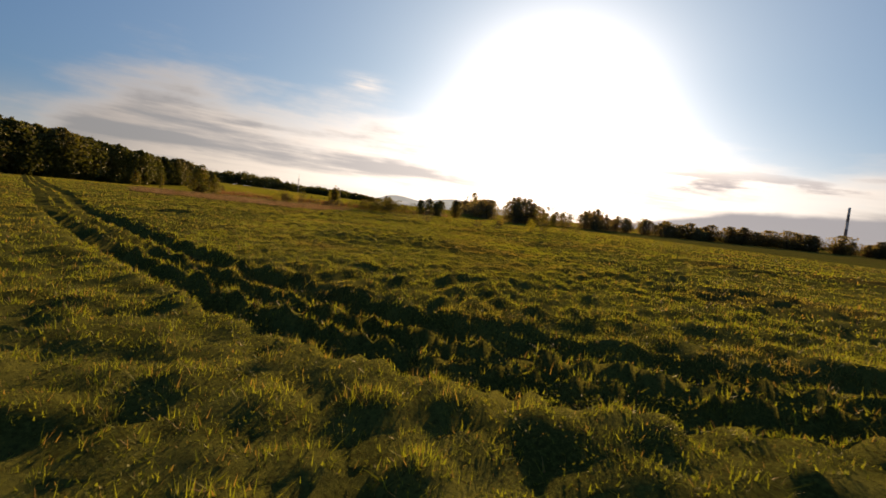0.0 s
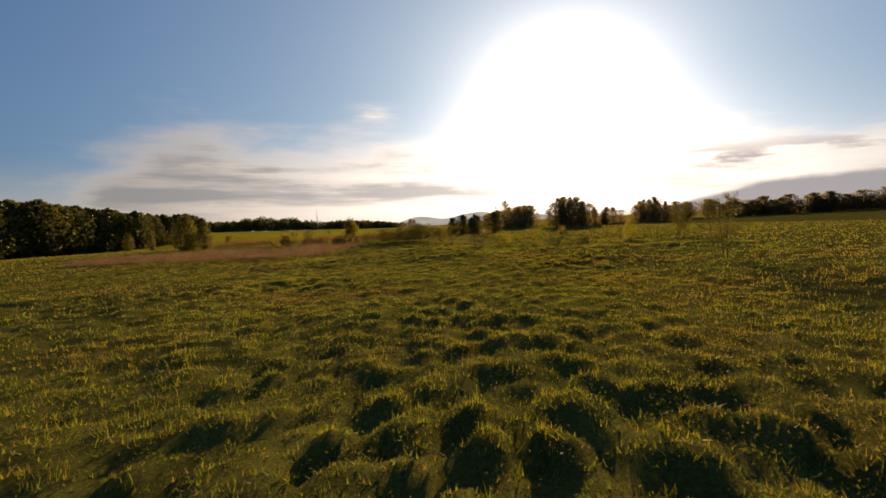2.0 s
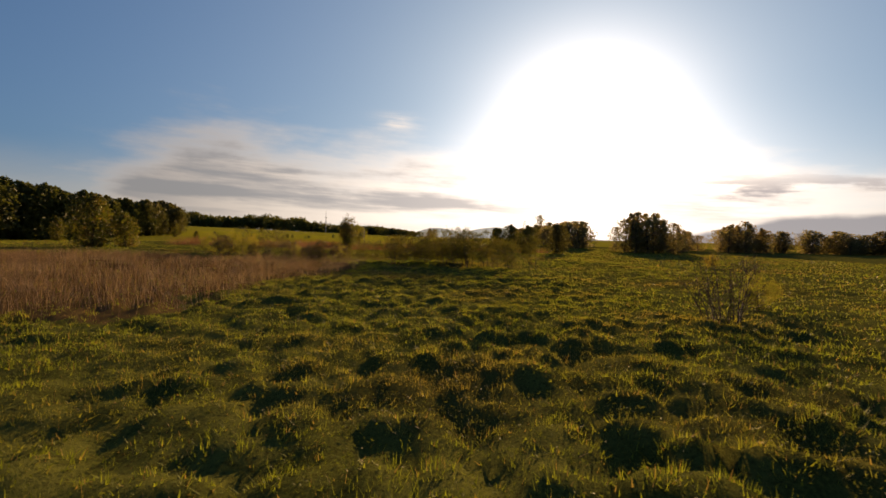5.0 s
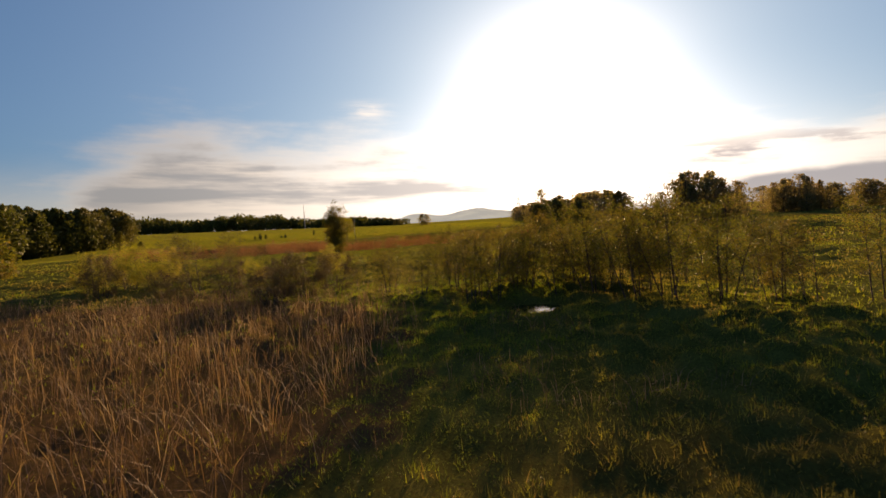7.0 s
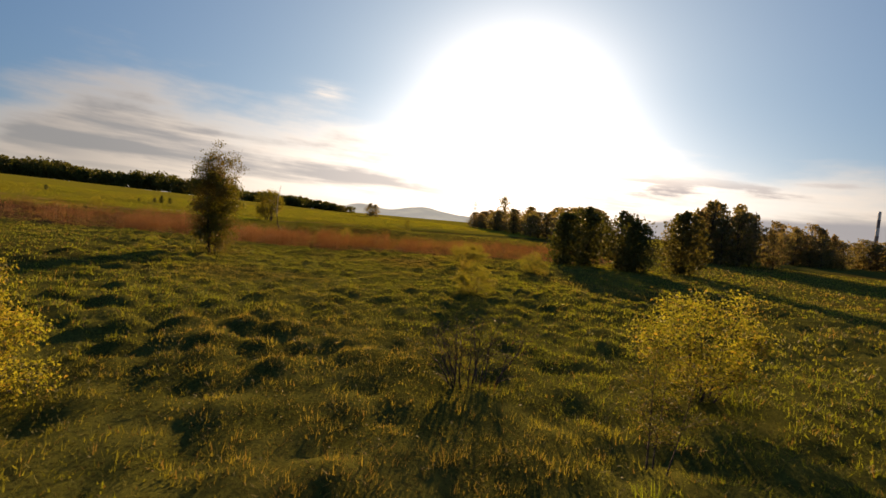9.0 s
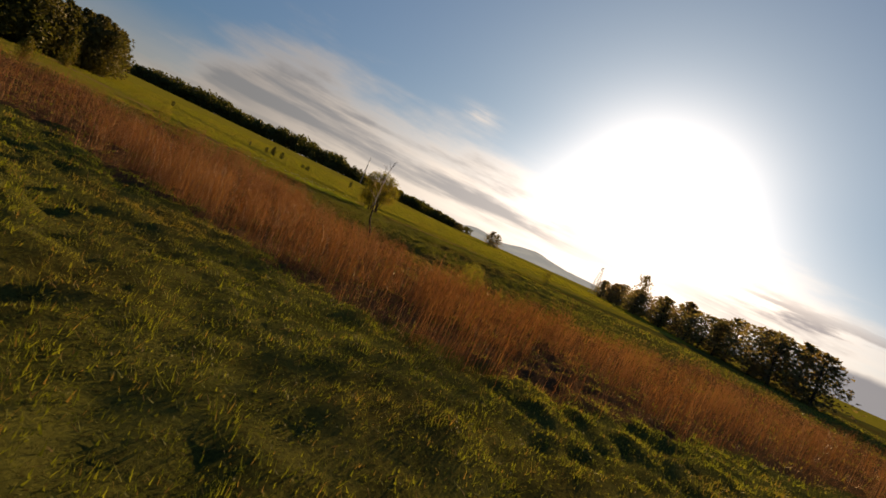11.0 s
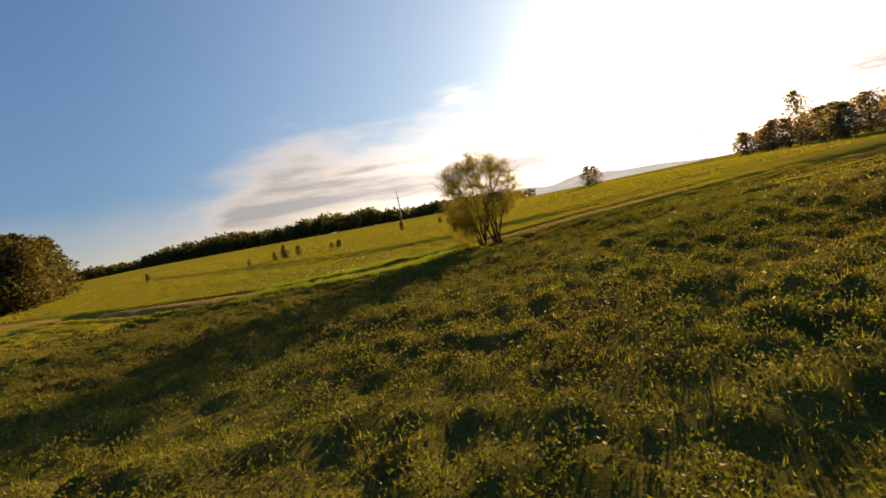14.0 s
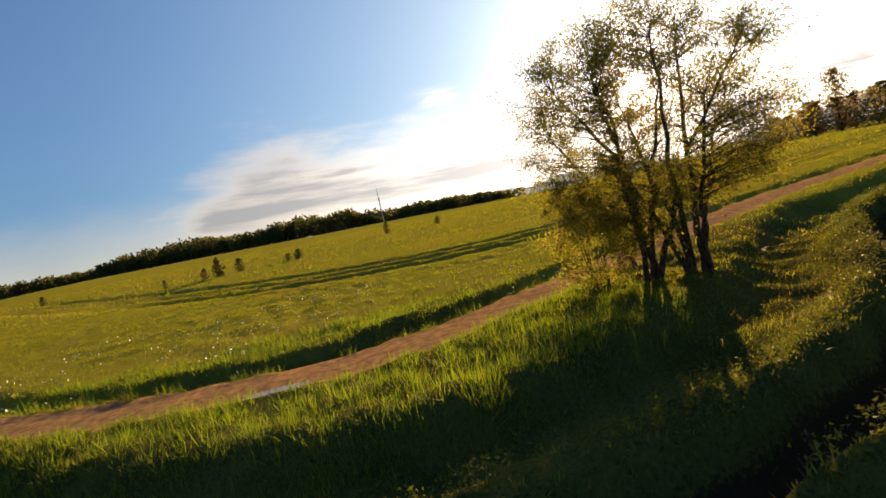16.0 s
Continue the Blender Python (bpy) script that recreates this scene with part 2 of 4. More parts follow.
M_REED = blade_material("dry_reed", (0.078, 0.033, 0.017), (0.215, 0.086, 0.040), (0.29, 0.140, 0.072), 0.34, 0.15, 0.2)
M_STALK = blade_material("reed_stalks", (0.092, 0.038, 0.017), (0.250, 0.102, 0.044), (0.31, 0.150, 0.074), 0.20, 0.15, 0.2)
M_STRAW = blade_material("dead_straw", (0.072, 0.040, 0.028), (0.170, 0.102, 0.072), (0.25, 0.165, 0.12), 0.34, 0.2, 0.3)
M_LEAF = blade_material("willow_leaves", (0.095, 0.100, 0.020), (0.230, 0.212, 0.045), (0.23, 0.150, 0.045), 0.62, 0.12, 0.5)
M_BIRCHLEAF = blade_material("birch_leaves", (0.052, 0.056, 0.012), (0.130, 0.124, 0.024), (0.15, 0.098, 0.028), 0.36, 0.15, 0.5)
M_FOREST = blade_material("forest_leaves", (0.050, 0.056, 0.017), (0.088, 0.092, 0.025), (0.10, 0.080, 0.028), 0.32, 0.04, 0.05)
# far trees: glare haze is put into paler, more translucent leaves
M_FARLEAF = blade_material("hazed_tree_leaves", (0.085, 0.075, 0.035), (0.18, 0.145, 0.075), (0.17, 0.115, 0.07), 0.58, 0.25, 0.05)
M_RUSSET = blade_material("russet_twigs", (0.045, 0.028, 0.016), (0.10, 0.060, 0.032), (0.075, 0.066, 0.022), 0.2, 0.2, 0.5)
M_BARK = bark_material("grey_bark", (0.085, 0.062, 0.046), (0.026, 0.019, 0.014))
M_ROT = bark_material("rotten_bark", (0.065, 0.038, 0.026), (0.018, 0.011, 0.008))
M_BIRCH = bark_material("birch_bark", (0.66, 0.60, 0.54), (0.055, 0.045, 0.036), 1.0)
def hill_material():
    m, n = material("hill_haze_glow")
    # the hills emit an even blue-grey: aerial haze put in as glow
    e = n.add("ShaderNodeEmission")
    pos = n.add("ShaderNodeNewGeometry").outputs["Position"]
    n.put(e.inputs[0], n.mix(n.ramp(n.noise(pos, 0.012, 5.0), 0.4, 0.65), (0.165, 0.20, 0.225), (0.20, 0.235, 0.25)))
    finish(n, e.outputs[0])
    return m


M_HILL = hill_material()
M_STEEL = plain_material("grey_steel", (0.16, 0.17, 0.19), (0.24, 0.25, 0.27), 0.8, 0.6, 0.0)
M_BRICK = plain_material("chimney_concrete", (0.15, 0.13, 0.15), (0.24, 0.20, 0.21), 0.15, 0.85)
M_BAND = plain_material("chimney_paint", (0.42, 0.42, 0.46), (0.52, 0.52, 0.55), 0.2, 0.7)
M_WATER = water_material()
M_PUDDLE = plain_material("muddy_water", (0.17, 0.14, 0.11), (0.24, 0.20, 0.16), 3.0, 0.22)
M_FLOWER = plain_material("pale_flower", (0.75, 0.72, 0.62), (0.85, 0.83, 0.76), 4.0, 0.6)


# ---- mesh helpers ----
def mesh_of(name, verts, faces, mat, smooth=False):
    """A mesh from arrays: verts (n, 3) and faces (m, k), all with k corners."""
    verts, faces = np.asarray(verts, np.float32), np.asarray(faces, np.int32)
    me = bpy.data.meshes.new(name)
    k = faces.shape[1]
    me.vertices.add(len(verts)), me.loops.add(faces.size), me.polygons.add(len(faces))
    me.vertices.foreach_set("co", verts.ravel())
    me.loops.foreach_set("vertex_index", faces.ravel())
    me.polygons.foreach_set("loop_start", np.arange(0, faces.size, k, dtype=np.int32))
    if smooth:
        me.polygons.foreach_set("use_smooth", np.ones(len(faces), bool))
    me.materials.append(mat)
    me.update(calc_edges=True)
    me.validate()
    return me


def part(name, me, parent, label=""):
    ob = new(name, me)
    ob.parent = parent
    return tagged(ob, label)


def lattice(ix, iy, seed):
    h = (ix.astype(np.int64) * 374761393 + iy.astype(np.int64) * 668265263 + seed * 1442695041) & 0xFFFFFFFF
    h = ((h ^ (h >> 13)) * 1274126177) & 0xFFFFFFFF
    return ((h ^ (h >> 16)) & 0xFFFFFFFF) / 4294967295.0


def vnoise(x, y, seed):
    fx, fy = np.floor(x), np.floor(y)
    u, v = x - fx, y - fy
    u, v = u * u * (3 - 2 * u), v * v * (3 - 2 * v)
    a, b = lattice(fx, fy, seed), lattice(fx + 1, fy, seed)
    c, d = lattice(fx, fy + 1, seed), lattice(fx + 1, fy + 1, seed)
    return (a + (b - a) * u) * (1 - v) + (c + (d - c) * u) * v


def curve_of(points, step=5):
    """A smooth line through the points."""
    p = np.array([points[0], *points, points[-1]], float)
    out = []
    for i in range(1, len(p) - 2):
        for k in range(step):
            s = k / step
            out.append(0.5 * (2 * p[i] + (p[i + 1] - p[i - 1]) * s + (2 * p[i - 1] - 5 * p[i] + 4 * p[i + 1] - p[i + 2]) * s * s
                              + (3 * p[i] - p[i - 1] - 3 * p[i + 1] + p[i + 2]) * s ** 3))
    out.append(p[-1])
    return np.array(out)


def offset(line, d):
    t = np.gradient(line, axis=0)
    t /= np.linalg.norm(t, axis=1)[:, None]
    return line + np.stack([-t[:, 1], t[:, 0]], 1) * d


def line_distance(x, y, line, reach):
    best = np.full(x.shape, 1e3)
    near = (x > line[:, 0].min() - reach) & (x < line[:, 0].max() + reach) & (y > line[:, 1].min() - reach) & (y < line[:, 1].max() + reach)
    if not near.any():
        return best
    px, py = x[near], y[near]
    bd = np.full(px.shape, 1e6)
    for (ax, ay), (bx, by) in zip(line[:-1], line[1:]):
        dx, dy = bx - ax, by - ay
        s = np.clip(((px - ax) * dx + (py - ay) * dy) / (dx * dx + dy * dy + 1e-9), 0, 1)
        bd = np.minimum(bd, (px - ax - s * dx) ** 2 + (py - ay - s * dy) ** 2)
    best[near] = np.sqrt(bd)
    return best


def inside(x, y, poly):
    """Whether points lie in a closed outline."""
    res = np.zeros(x.shape, bool)
    q = poly[-1]
    for p in poly:
        if p[1] != q[1]:
            res ^= ((p[1] > y) != (q[1] > y)) & (x < (q[0] - p[0]) * (y - p[1]) / (q[1] - p[1]) + p[0])
        q = p
    return res


def smooth01(v):
    v = np.clip(v, 0, 1)
    return v * v * (3 - 2 * v)


# ---- the lie of the land ----
TRACK = curve_of([(-58, 165), (-33, 97), (-18.5, 60), (-10.1, 36.5), (-5.1, 24.7), (-0.6, 15), (2.4, 9.5), (5.5, 7.0), (9, 5.5), (18, 2.5)])
RUTS = [(TRACK, 0.48, 0.36, 0.6), (offset(TRACK, -1.2), 0.24, 0.18, 0.35), (offset(TRACK, -2.1), 0.34, 0.28, 0.5)]
TURN = curve_of([(-8, 220), (2, 210.8), (11, 203.9), (14.8, 201.4), (17.7, 200.25), (20, 199.95), (22.4, 200.2), (24.4, 201), (26.1, 202), (28, 203.5), (30.2, 205.8), (33.5, 208.6), (39, 211), (50, 215), (72, 223)])
RUTS += [(offset(TURN, d), w, h, 0.8 if d < 0 else 0.22) for d, w, h in ((1.25, 0.75, 0.36), (-0.62, 0.36, 0.42), (-1.62, 0.30, 0.38), (-2.40, 0.25, 0.36), (-3.12, 0.24, 0.36), (-3.85, 0.24, 0.36), (-4.6, 0.25, 0.34), (-5.4, 0.26, 0.30), (-6.3, 0.26, 0.26))]
ROAD = curve_of([(-60, 258), (-30, 236), (-6, 219), (5, 211.8), (12.5, 207.2), (16.5, 205.8), (20, 205.7), (23.5, 207.4), (29, 210.8), (36, 214.6), (50, 220), (80, 231), (130, 249)])
BACKTRACK = curve_of([(-90, 318), (-40, 279), (-12, 250), (6, 231), (16, 222.5), (25, 219), (36, 221.5), (62, 233), (110, 250)])
RUTS += [(offset(BACKTRACK, d), 0.5, 0.30, 0.6) for d in (-1.1, 0.7, 2.6)]
RUTS += [(offset(ROAD, d), 0.36, 0.02, 0.5) for d in (-0.5, 0.5)] + [(offset(ROAD, 1.22), 0.34, 0.26, 0.35)]
REED_BED = [(-14, 171), (2, 166), (10, 162), (14.8, 159), (18.8, 156), (21.2, 154.2), (23.4, 151.7), (24.8, 150.2), (27, 149.8), (31, 151), (38, 152.6), (46, 152), (60, 158), (66, 172), (58, 181), (44, 172),
            (37, 169.5), (31, 168.5), (27, 173), (23.5, 177.2), (18, 179), (10, 182), (0, 186), (-14, 190)]
STRAW_BED = [(3, 81), (8, 78.5), (9.4, 84), (10.2, 91), (13.2, 96), (15.2, 100), (16.2, 103.5), (15.0, 106.6), (14.2, 109.8), (11.8, 112), (8, 114), (4, 115), (-4, 122), (-16, 124), (-24, 112), (-20, 94), (-8, 88)]
PONDS = [(20.8, 104.1, 1.0, 0.75), (19.3, 104.4, 0.4, 0.25), (30.2, 166.4, 0.9, 0.6)]
FLIGHT_XY = np.array([(r[1], r[2]) for r in FLIGHT])


def land(x, y):
    """Height of the ground without its tussocks."""
    up = np.clip((y - 207) / 190, 0, 1)
    z = up * (1 - 0.25 * up) * np.clip(5.0 - 0.031 * (x - 25), -2.0, 8.5)
    z = z - 0.75 * np.exp(-((y - 168) / 13) ** 2) * np.exp(-((x - 26) / 30) ** 2)
    z = z + 0.9 * (vnoise(x / 70, y / 70, 5) - 0.5) * smooth01((np.abs(x - 15) - 14) / 40)
    z = z - 0.5 * np.exp(-((x - 25) / 3.5) ** 2 - ((y - 176.6) / 1.5) ** 2)
    for px, py, rx, ry in PONDS:
        z = z - 0.30 * np.exp(-(((x - px) / (rx * 1.25)) ** 2 + ((y - py) / (ry * 1.25)) ** 2) ** 2)
    return z


def tussocks(x, y, size, seed):
    """Rounded cushions of grass strewn over the ground: 0 between them, up to 1 on top."""
    u, v = x / size, y / size
    iu, iv = np.floor(u), np.floor(v)
    best = np.zeros(np.shape(x))
    for dx in (-1, 0, 1):
        for dy in (-1, 0, 1):
            a, b = iu + dx, iv + dy
            ca, cb = a + 0.15 + 0.7 * lattice(a, b, seed), b + 0.15 + 0.7 * lattice(a, b, seed + 1)
            r = 0.48 + 0.42 * lattice(a, b, seed + 2)
            d = ((u - ca) ** 2 + (v - cb) ** 2) / (r * r)
            best = np.maximum(best, np.maximum(1 - d, 0) ** 0.8 * (0.30 + 0.70 * lattice(a, b, seed + 3)))
    return best


def relief(x, y):
    """Ground height with tussocks and ruts, and the share of bare soil."""
    z = land(x, y)
    wob = vnoise(x / 3, y / 3, 21) * 2 - 1
    n1 = vnoise(x / 0.46 + wob, y / 0.46, 1)
    n2 = vnoise(x / 1.25, y / 1.25 + wob, 2)
    n3 = vnoise(x / 6, y / 6, 3)
    away = np.maximum(np.maximum(-8 - x, x - 40), 0) + np.maximum(np.maximum(3 - y, y - 222), 0)
    rough = np.exp(-away / 14) * np.where(y > 208, 0.35, 1.0) * (0.55 + 0.6 * n3)
    near = away < 40
    big, small = np.zeros(np.shape(x)), np.zeros(np.shape(x))
    if near.any():
        wx, wy = x[near] + 0.16 * wob[near], y[near] + 0.22 * n1[near]
        big[near], small[near] = tussocks(wx, wy, 0.80, 41), tussocks(wx, wy, 0.40, 47)
    hummocky = smooth01((vnoise(x / 7.5, y / 7.5, 27) - 0.22) / 0.4)
    lump = (0.18 + 0.16 * hummocky) * big + (0.08 + 0.06 * hummocky) * small + 0.06 * (n2 - 0.5) + 0.12 * (n3 - 0.5)
    lump = lump * (1 + 0.65 * smooth01((y - 179) / 5) * smooth01((199 - y) / 4))
    calm = line_distance(x, y, TURN, 9)
    rough = rough * (0.45 + 0.55 * smooth01((calm - 6) / 3))
    for px, py, rx, ry in PONDS:
        rough = rough * (1 - np.exp(-(((x - px) / (rx * 1.7)) ** 2 + ((y - py + 0.35) / (ry * 1.9)) ** 2) ** 2))
    mud = np.zeros(np.shape(x))
    flat = np.zeros(np.shape(x))
    cut = np.zeros(np.shape(x))
    for line, w, h, bare in RUTS:
        d = line_distance(x, y, line, 3) / (w * (0.75 + 0.5 * n2))
        cut = np.maximum(cut, h * np.exp(-d ** 4 * 0.7) * (1 + (0.6 * n1 - 0.3) * (h > 0.1)))
        lump = lump + 0.07 * (h > 0.1) * np.exp(-(d - 1.7) ** 2 * 3)
        mud = np.maximum(mud, np.exp(-d ** 4) * bare)
        flat = np.maximum(flat, np.exp(-d ** 4))
    d = line_distance(x, y, ROAD, 4)
    on_road = smooth01((0.48 + 0.52 * smooth01((x - 8) / 8) - d + 0.3 * (n1 - 0.5)) / 0.35)
    mud = np.maximum(mud, on_road * (0.72 + 0.4 * n2) * (1 - 0.75 * smooth01((x - 38) / 14)))
    flat = np.maximum(flat, on_road)
    return z + lump * rough * (1 - 0.96 * flat) - cut, np.clip(mud, 0, 1)


def build_ground():
    def axis(mid, step, far_lo, far_hi):
        lo, hi, mid = mid[0], mid[-1], list(mid)
        s, v = step, hi
        while v < far_hi:
            s *= 1.13
            v += s
            mid.append(v)
        s, v, head = max(step, mid[1] - mid[0]), lo, []
        while v > far_lo:
            s *= 1.13
            v -= s
            head.append(v)
        return np.array(head[::-1] + mid)

    xs = axis(np.concatenate([np.arange(-40, -16, 0.9), np.arange(-16, -7, 0.42), np.arange(-7, -4.5, 0.24), np.arange(-4.5, 8, 0.18), np.arange(8, 13, 0.28)]), 0.24, -4200, 4200)
    ys = axis(np.concatenate([np.arange(3, 194, 0.29), np.arange(194, 208, 0.17), np.arange(208, 223, 0.3), np.arange(223, 256, 0.7)]), 0.3, -4000, 4600)
    gx, gy = np.meshgrid(xs, ys)
    gx = gx + np.interp(gy, FLIGHT_XY[:, 1], FLIGHT_XY[:, 0])
    x, y = gx.ravel(), gy.ravel()
    z, mud = relief(x, y)
    far = smooth01((np.hypot(x - 15, y - 120) - 450) / 600)
    z = z * (1 - far) + far * 2.0
    w, h = len(xs), len(ys)
    i = (np.arange(h - 1)[:, None] * w + np.arange(w - 1)[None]).ravel()
    me = mesh_of("ground", np.stack([x, y, z], 1), np.stack([i, i + 1, i + w + 1, i + w], 1), M_GROUND, True)
    edge = 2.4 * (vnoise(x / 2, y / 2, 9) - 0.5) + 1.4 * (vnoise(x / 0.5, y / 0.5, 10) - 0.5)
    dry = np.maximum(inside(x + edge, y + edge, REED_BED) * 0.85, inside(x + edge, y - edge, STRAW_BED) * 0.7)
    field = smooth01((y - 207 - 0.5 * (x - 20) * 0.35 + edge) / 4) * (y > 190)
    wet = smooth01((200.0 - y) / 2) + (line_distance(x, y, ROAD, 4) > 1.5) * (y > 198)
    col = np.stack([mud, dry, field, np.clip(wet, 0, 1)], 1).astype(np.float32)
    att = me.color_attributes.new("cover", "FLOAT_COLOR", "POINT")
    att.data.foreach_set("color", col.ravel())
    tagged(new("ground", me), "tussocky green meadow with muddy wheel ruts", "ground", kind="structure")


build_ground()


# ---- plants: builders ----
def tube(store, pts, radii, sides=6):
    """Adds a tapered round limb along the points."""
    verts, faces = store
    pts = [Vector(p) for p in pts]
    base = sum(len(v) for v in verts)
    ring = []
    for i, p in enumerate(pts):
        t = (pts[min(i + 1, len(pts) - 1)] - pts[max(i - 1, 0)]).normalized()
        a = t.orthogonal().normalized()
        b = t.cross(a)
        for k in range(sides):
            w = 2 * math.pi * k / sides
            ring.append(p + (a * math.cos(w) + b * math.sin(w)) * radii[i])
    verts.append(np.array(ring))
    for i in range(len(pts) - 1):
        for k in range(sides):
            j = (k + 1) % sides
            faces.append((base + i * sides + k, base + i * sides + j, base + (i + 1) * sides + j, base + (i + 1) * sides + k))


def limb(rng, start, way, length, r0, r1, bend, up, n=5):
    """Points and radii of a crooked limb."""
    p, d = Vector(start), Vector(way).normalized()
    pts, rad = [p.copy()], [r0]
    for i in range(n):
        d = (d + Vector((rng.gauss(0, bend), rng.gauss(0, bend), rng.gauss(0, bend) + up))).normalized()
        p = p + d * (length / n)
        pts.append(p.copy())
        rad.append(r0 + (r1 - r0) * (i + 1) / n)
    return pts, rad


def leaf_mesh(name, centres, size, mat, seed, aspect=2.2, droop=0.0, spread=0.3, corners=4):
    """Many leaves, each a folded diamond of two triangles, at the centres."""
    r = np.random.RandomState(seed)
    c = np.asarray(centres, float)
    n = len(c)
    d = r.normal(size=(n, 3))
    d[:, 2] -= droop
    d /= np.linalg.norm(d, axis=1)[:, None] + 1e-9
    s = np.cross(d, r.normal(size=(n, 3)))
    s /= np.linalg.norm(s, axis=1)[:, None] + 1e-9
    k = np.cross(d, s)
    ln = size * (0.6 + 0.8 * r.rand(n))[:, None]
    w = ln / aspect
    if corners == 3:
        v = np.stack([c - d * ln * 0.5, c + s * w * 0.6 + d * ln * 0.2, c + d * ln * 0.5 - s * w * 0.6], 1)
        return mesh_of(name, v.reshape(-1, 3), np.arange(3 * n).reshape(n, 3), mat)
    v = np.stack([c - d * ln * 0.5, c + s * w * 0.5 + k * w * spread, c + d * ln * 0.5, c - s * w * 0.5 + k * w * spread], 1)
    return mesh_of(name, v.reshape(-1, 3), np.arange(4 * n).reshape(n, 4), mat)


def along(rng, pts, n, jitter, start=0.25):
    out = []
    for _ in range(n):
        s = start + (1 - start) * rng.random()
        f = s * (len(pts) - 1)
        i = min(int(f), len(pts) - 2)
        p = pts[i].lerp(pts[i + 1], f - i)
        out.append((p.x + rng.gauss(0, jitter), p.y + rng.gauss(0, jitter), p.z + rng.gauss(0, jitter)))
    return out


def thing(name, label, category, group="", kind=""):
    return tagged(new(name), label, category, group, kind)


def small_tree(name, label, category, seed, height, width, stems, leaves, leaf, leaf_mat, bark, group="", clear=0.15, lean=0.5, twigs=6, thick=0.05, aspect=2.2, droop=0.0, jitter=0.10, rise=1.1, bend=0.10):
    """A many-stemmed or single tree: each stem a part, twigs in one mesh, and a crown of separate leaves."""
    rng = random.Random(seed)
    root = thing(name, label, category, group)
    centres = []
    share = max(1, leaves // (stems * twigs * 2))
    for s in range(stems):
        a = 2 * math.pi * (s + rng.random() * 0.7) / stems
        out = lean * (0.35 + 0.75 * rng.random()) if stems > 1 else lean * 0.12
        tall = height * (0.86 + 0.14 * rng.random()) * (1 - 0.30 * out * out) if stems > 1 else height
        store = ([], [])
        start = (0.10 * stems ** 0.6 * math.cos(a) * thick / 0.05, 0.10 * stems ** 0.6 * math.sin(a) * thick / 0.05, -0.25)
        if stems == 1:
            start = (0, 0, -0.25)
        pts, rad = limb(rng, start, (math.cos(a) * out, math.sin(a) * out, 1), tall * 1.02 + 0.25, thick * (0.8 + 0.4 * rng.random()), thick * 0.12, bend, 0.05, 8)
        tube(store, pts, rad, 6)
        stem = part("trunk", mesh_of("trunk", np.concatenate(store[0]), store[1], bark, True), root)
        for k in range(twigs):
            f = clear + (0.97 - clear) * (k + rng.random()) / twigs
            i = min(int(f * 8), 7)
            p = pts[i].lerp(pts[i + 1], f * 8 - i)
            b = rng.random() * 2 * math.pi
            reach = width * 0.5 * math.sin(math.pi * min(0.98, (0.22 + 0.74 * f))) ** 0.8 * (0.55 + 0.5 * rng.random())
            if stems > 1:
                reach *= 0.72
                b = a + rng.gauss(0, 1.1)
            bp, br = limb(rng, p, (math.cos(b), math.sin(b), rise), reach * 1.1, rad[i] * 0.5, rad[i] * 0.12, 0.16, 0.06 - droop * 0.1, 4)
            fine = ([], [])
            tube(fine, bp, br, 4)
            for _ in range(2):
                j = 1 + int(rng.random() * 3)
                c = rng.random() * 2 * math.pi
                tp, tr = limb(rng, bp[j], (math.cos(c), math.sin(c), 0.5 - droop * 0.5), reach * 0.55 + 0.15, br[j] * 0.6, 0.003, 0.2, 0.02 - droop * 0.16, 3)
                tube(fine, tp, tr, 3)
                centres += along(rng, tp, share, jitter)
            part("branch", mesh_of("branch", np.concatenate(fine[0]), fine[1], bark, True), stem)
    if centres:
        part("crown", leaf_mesh("crown", centres, leaf, leaf_mat, seed, aspect, droop, corners=3), root)
    return root


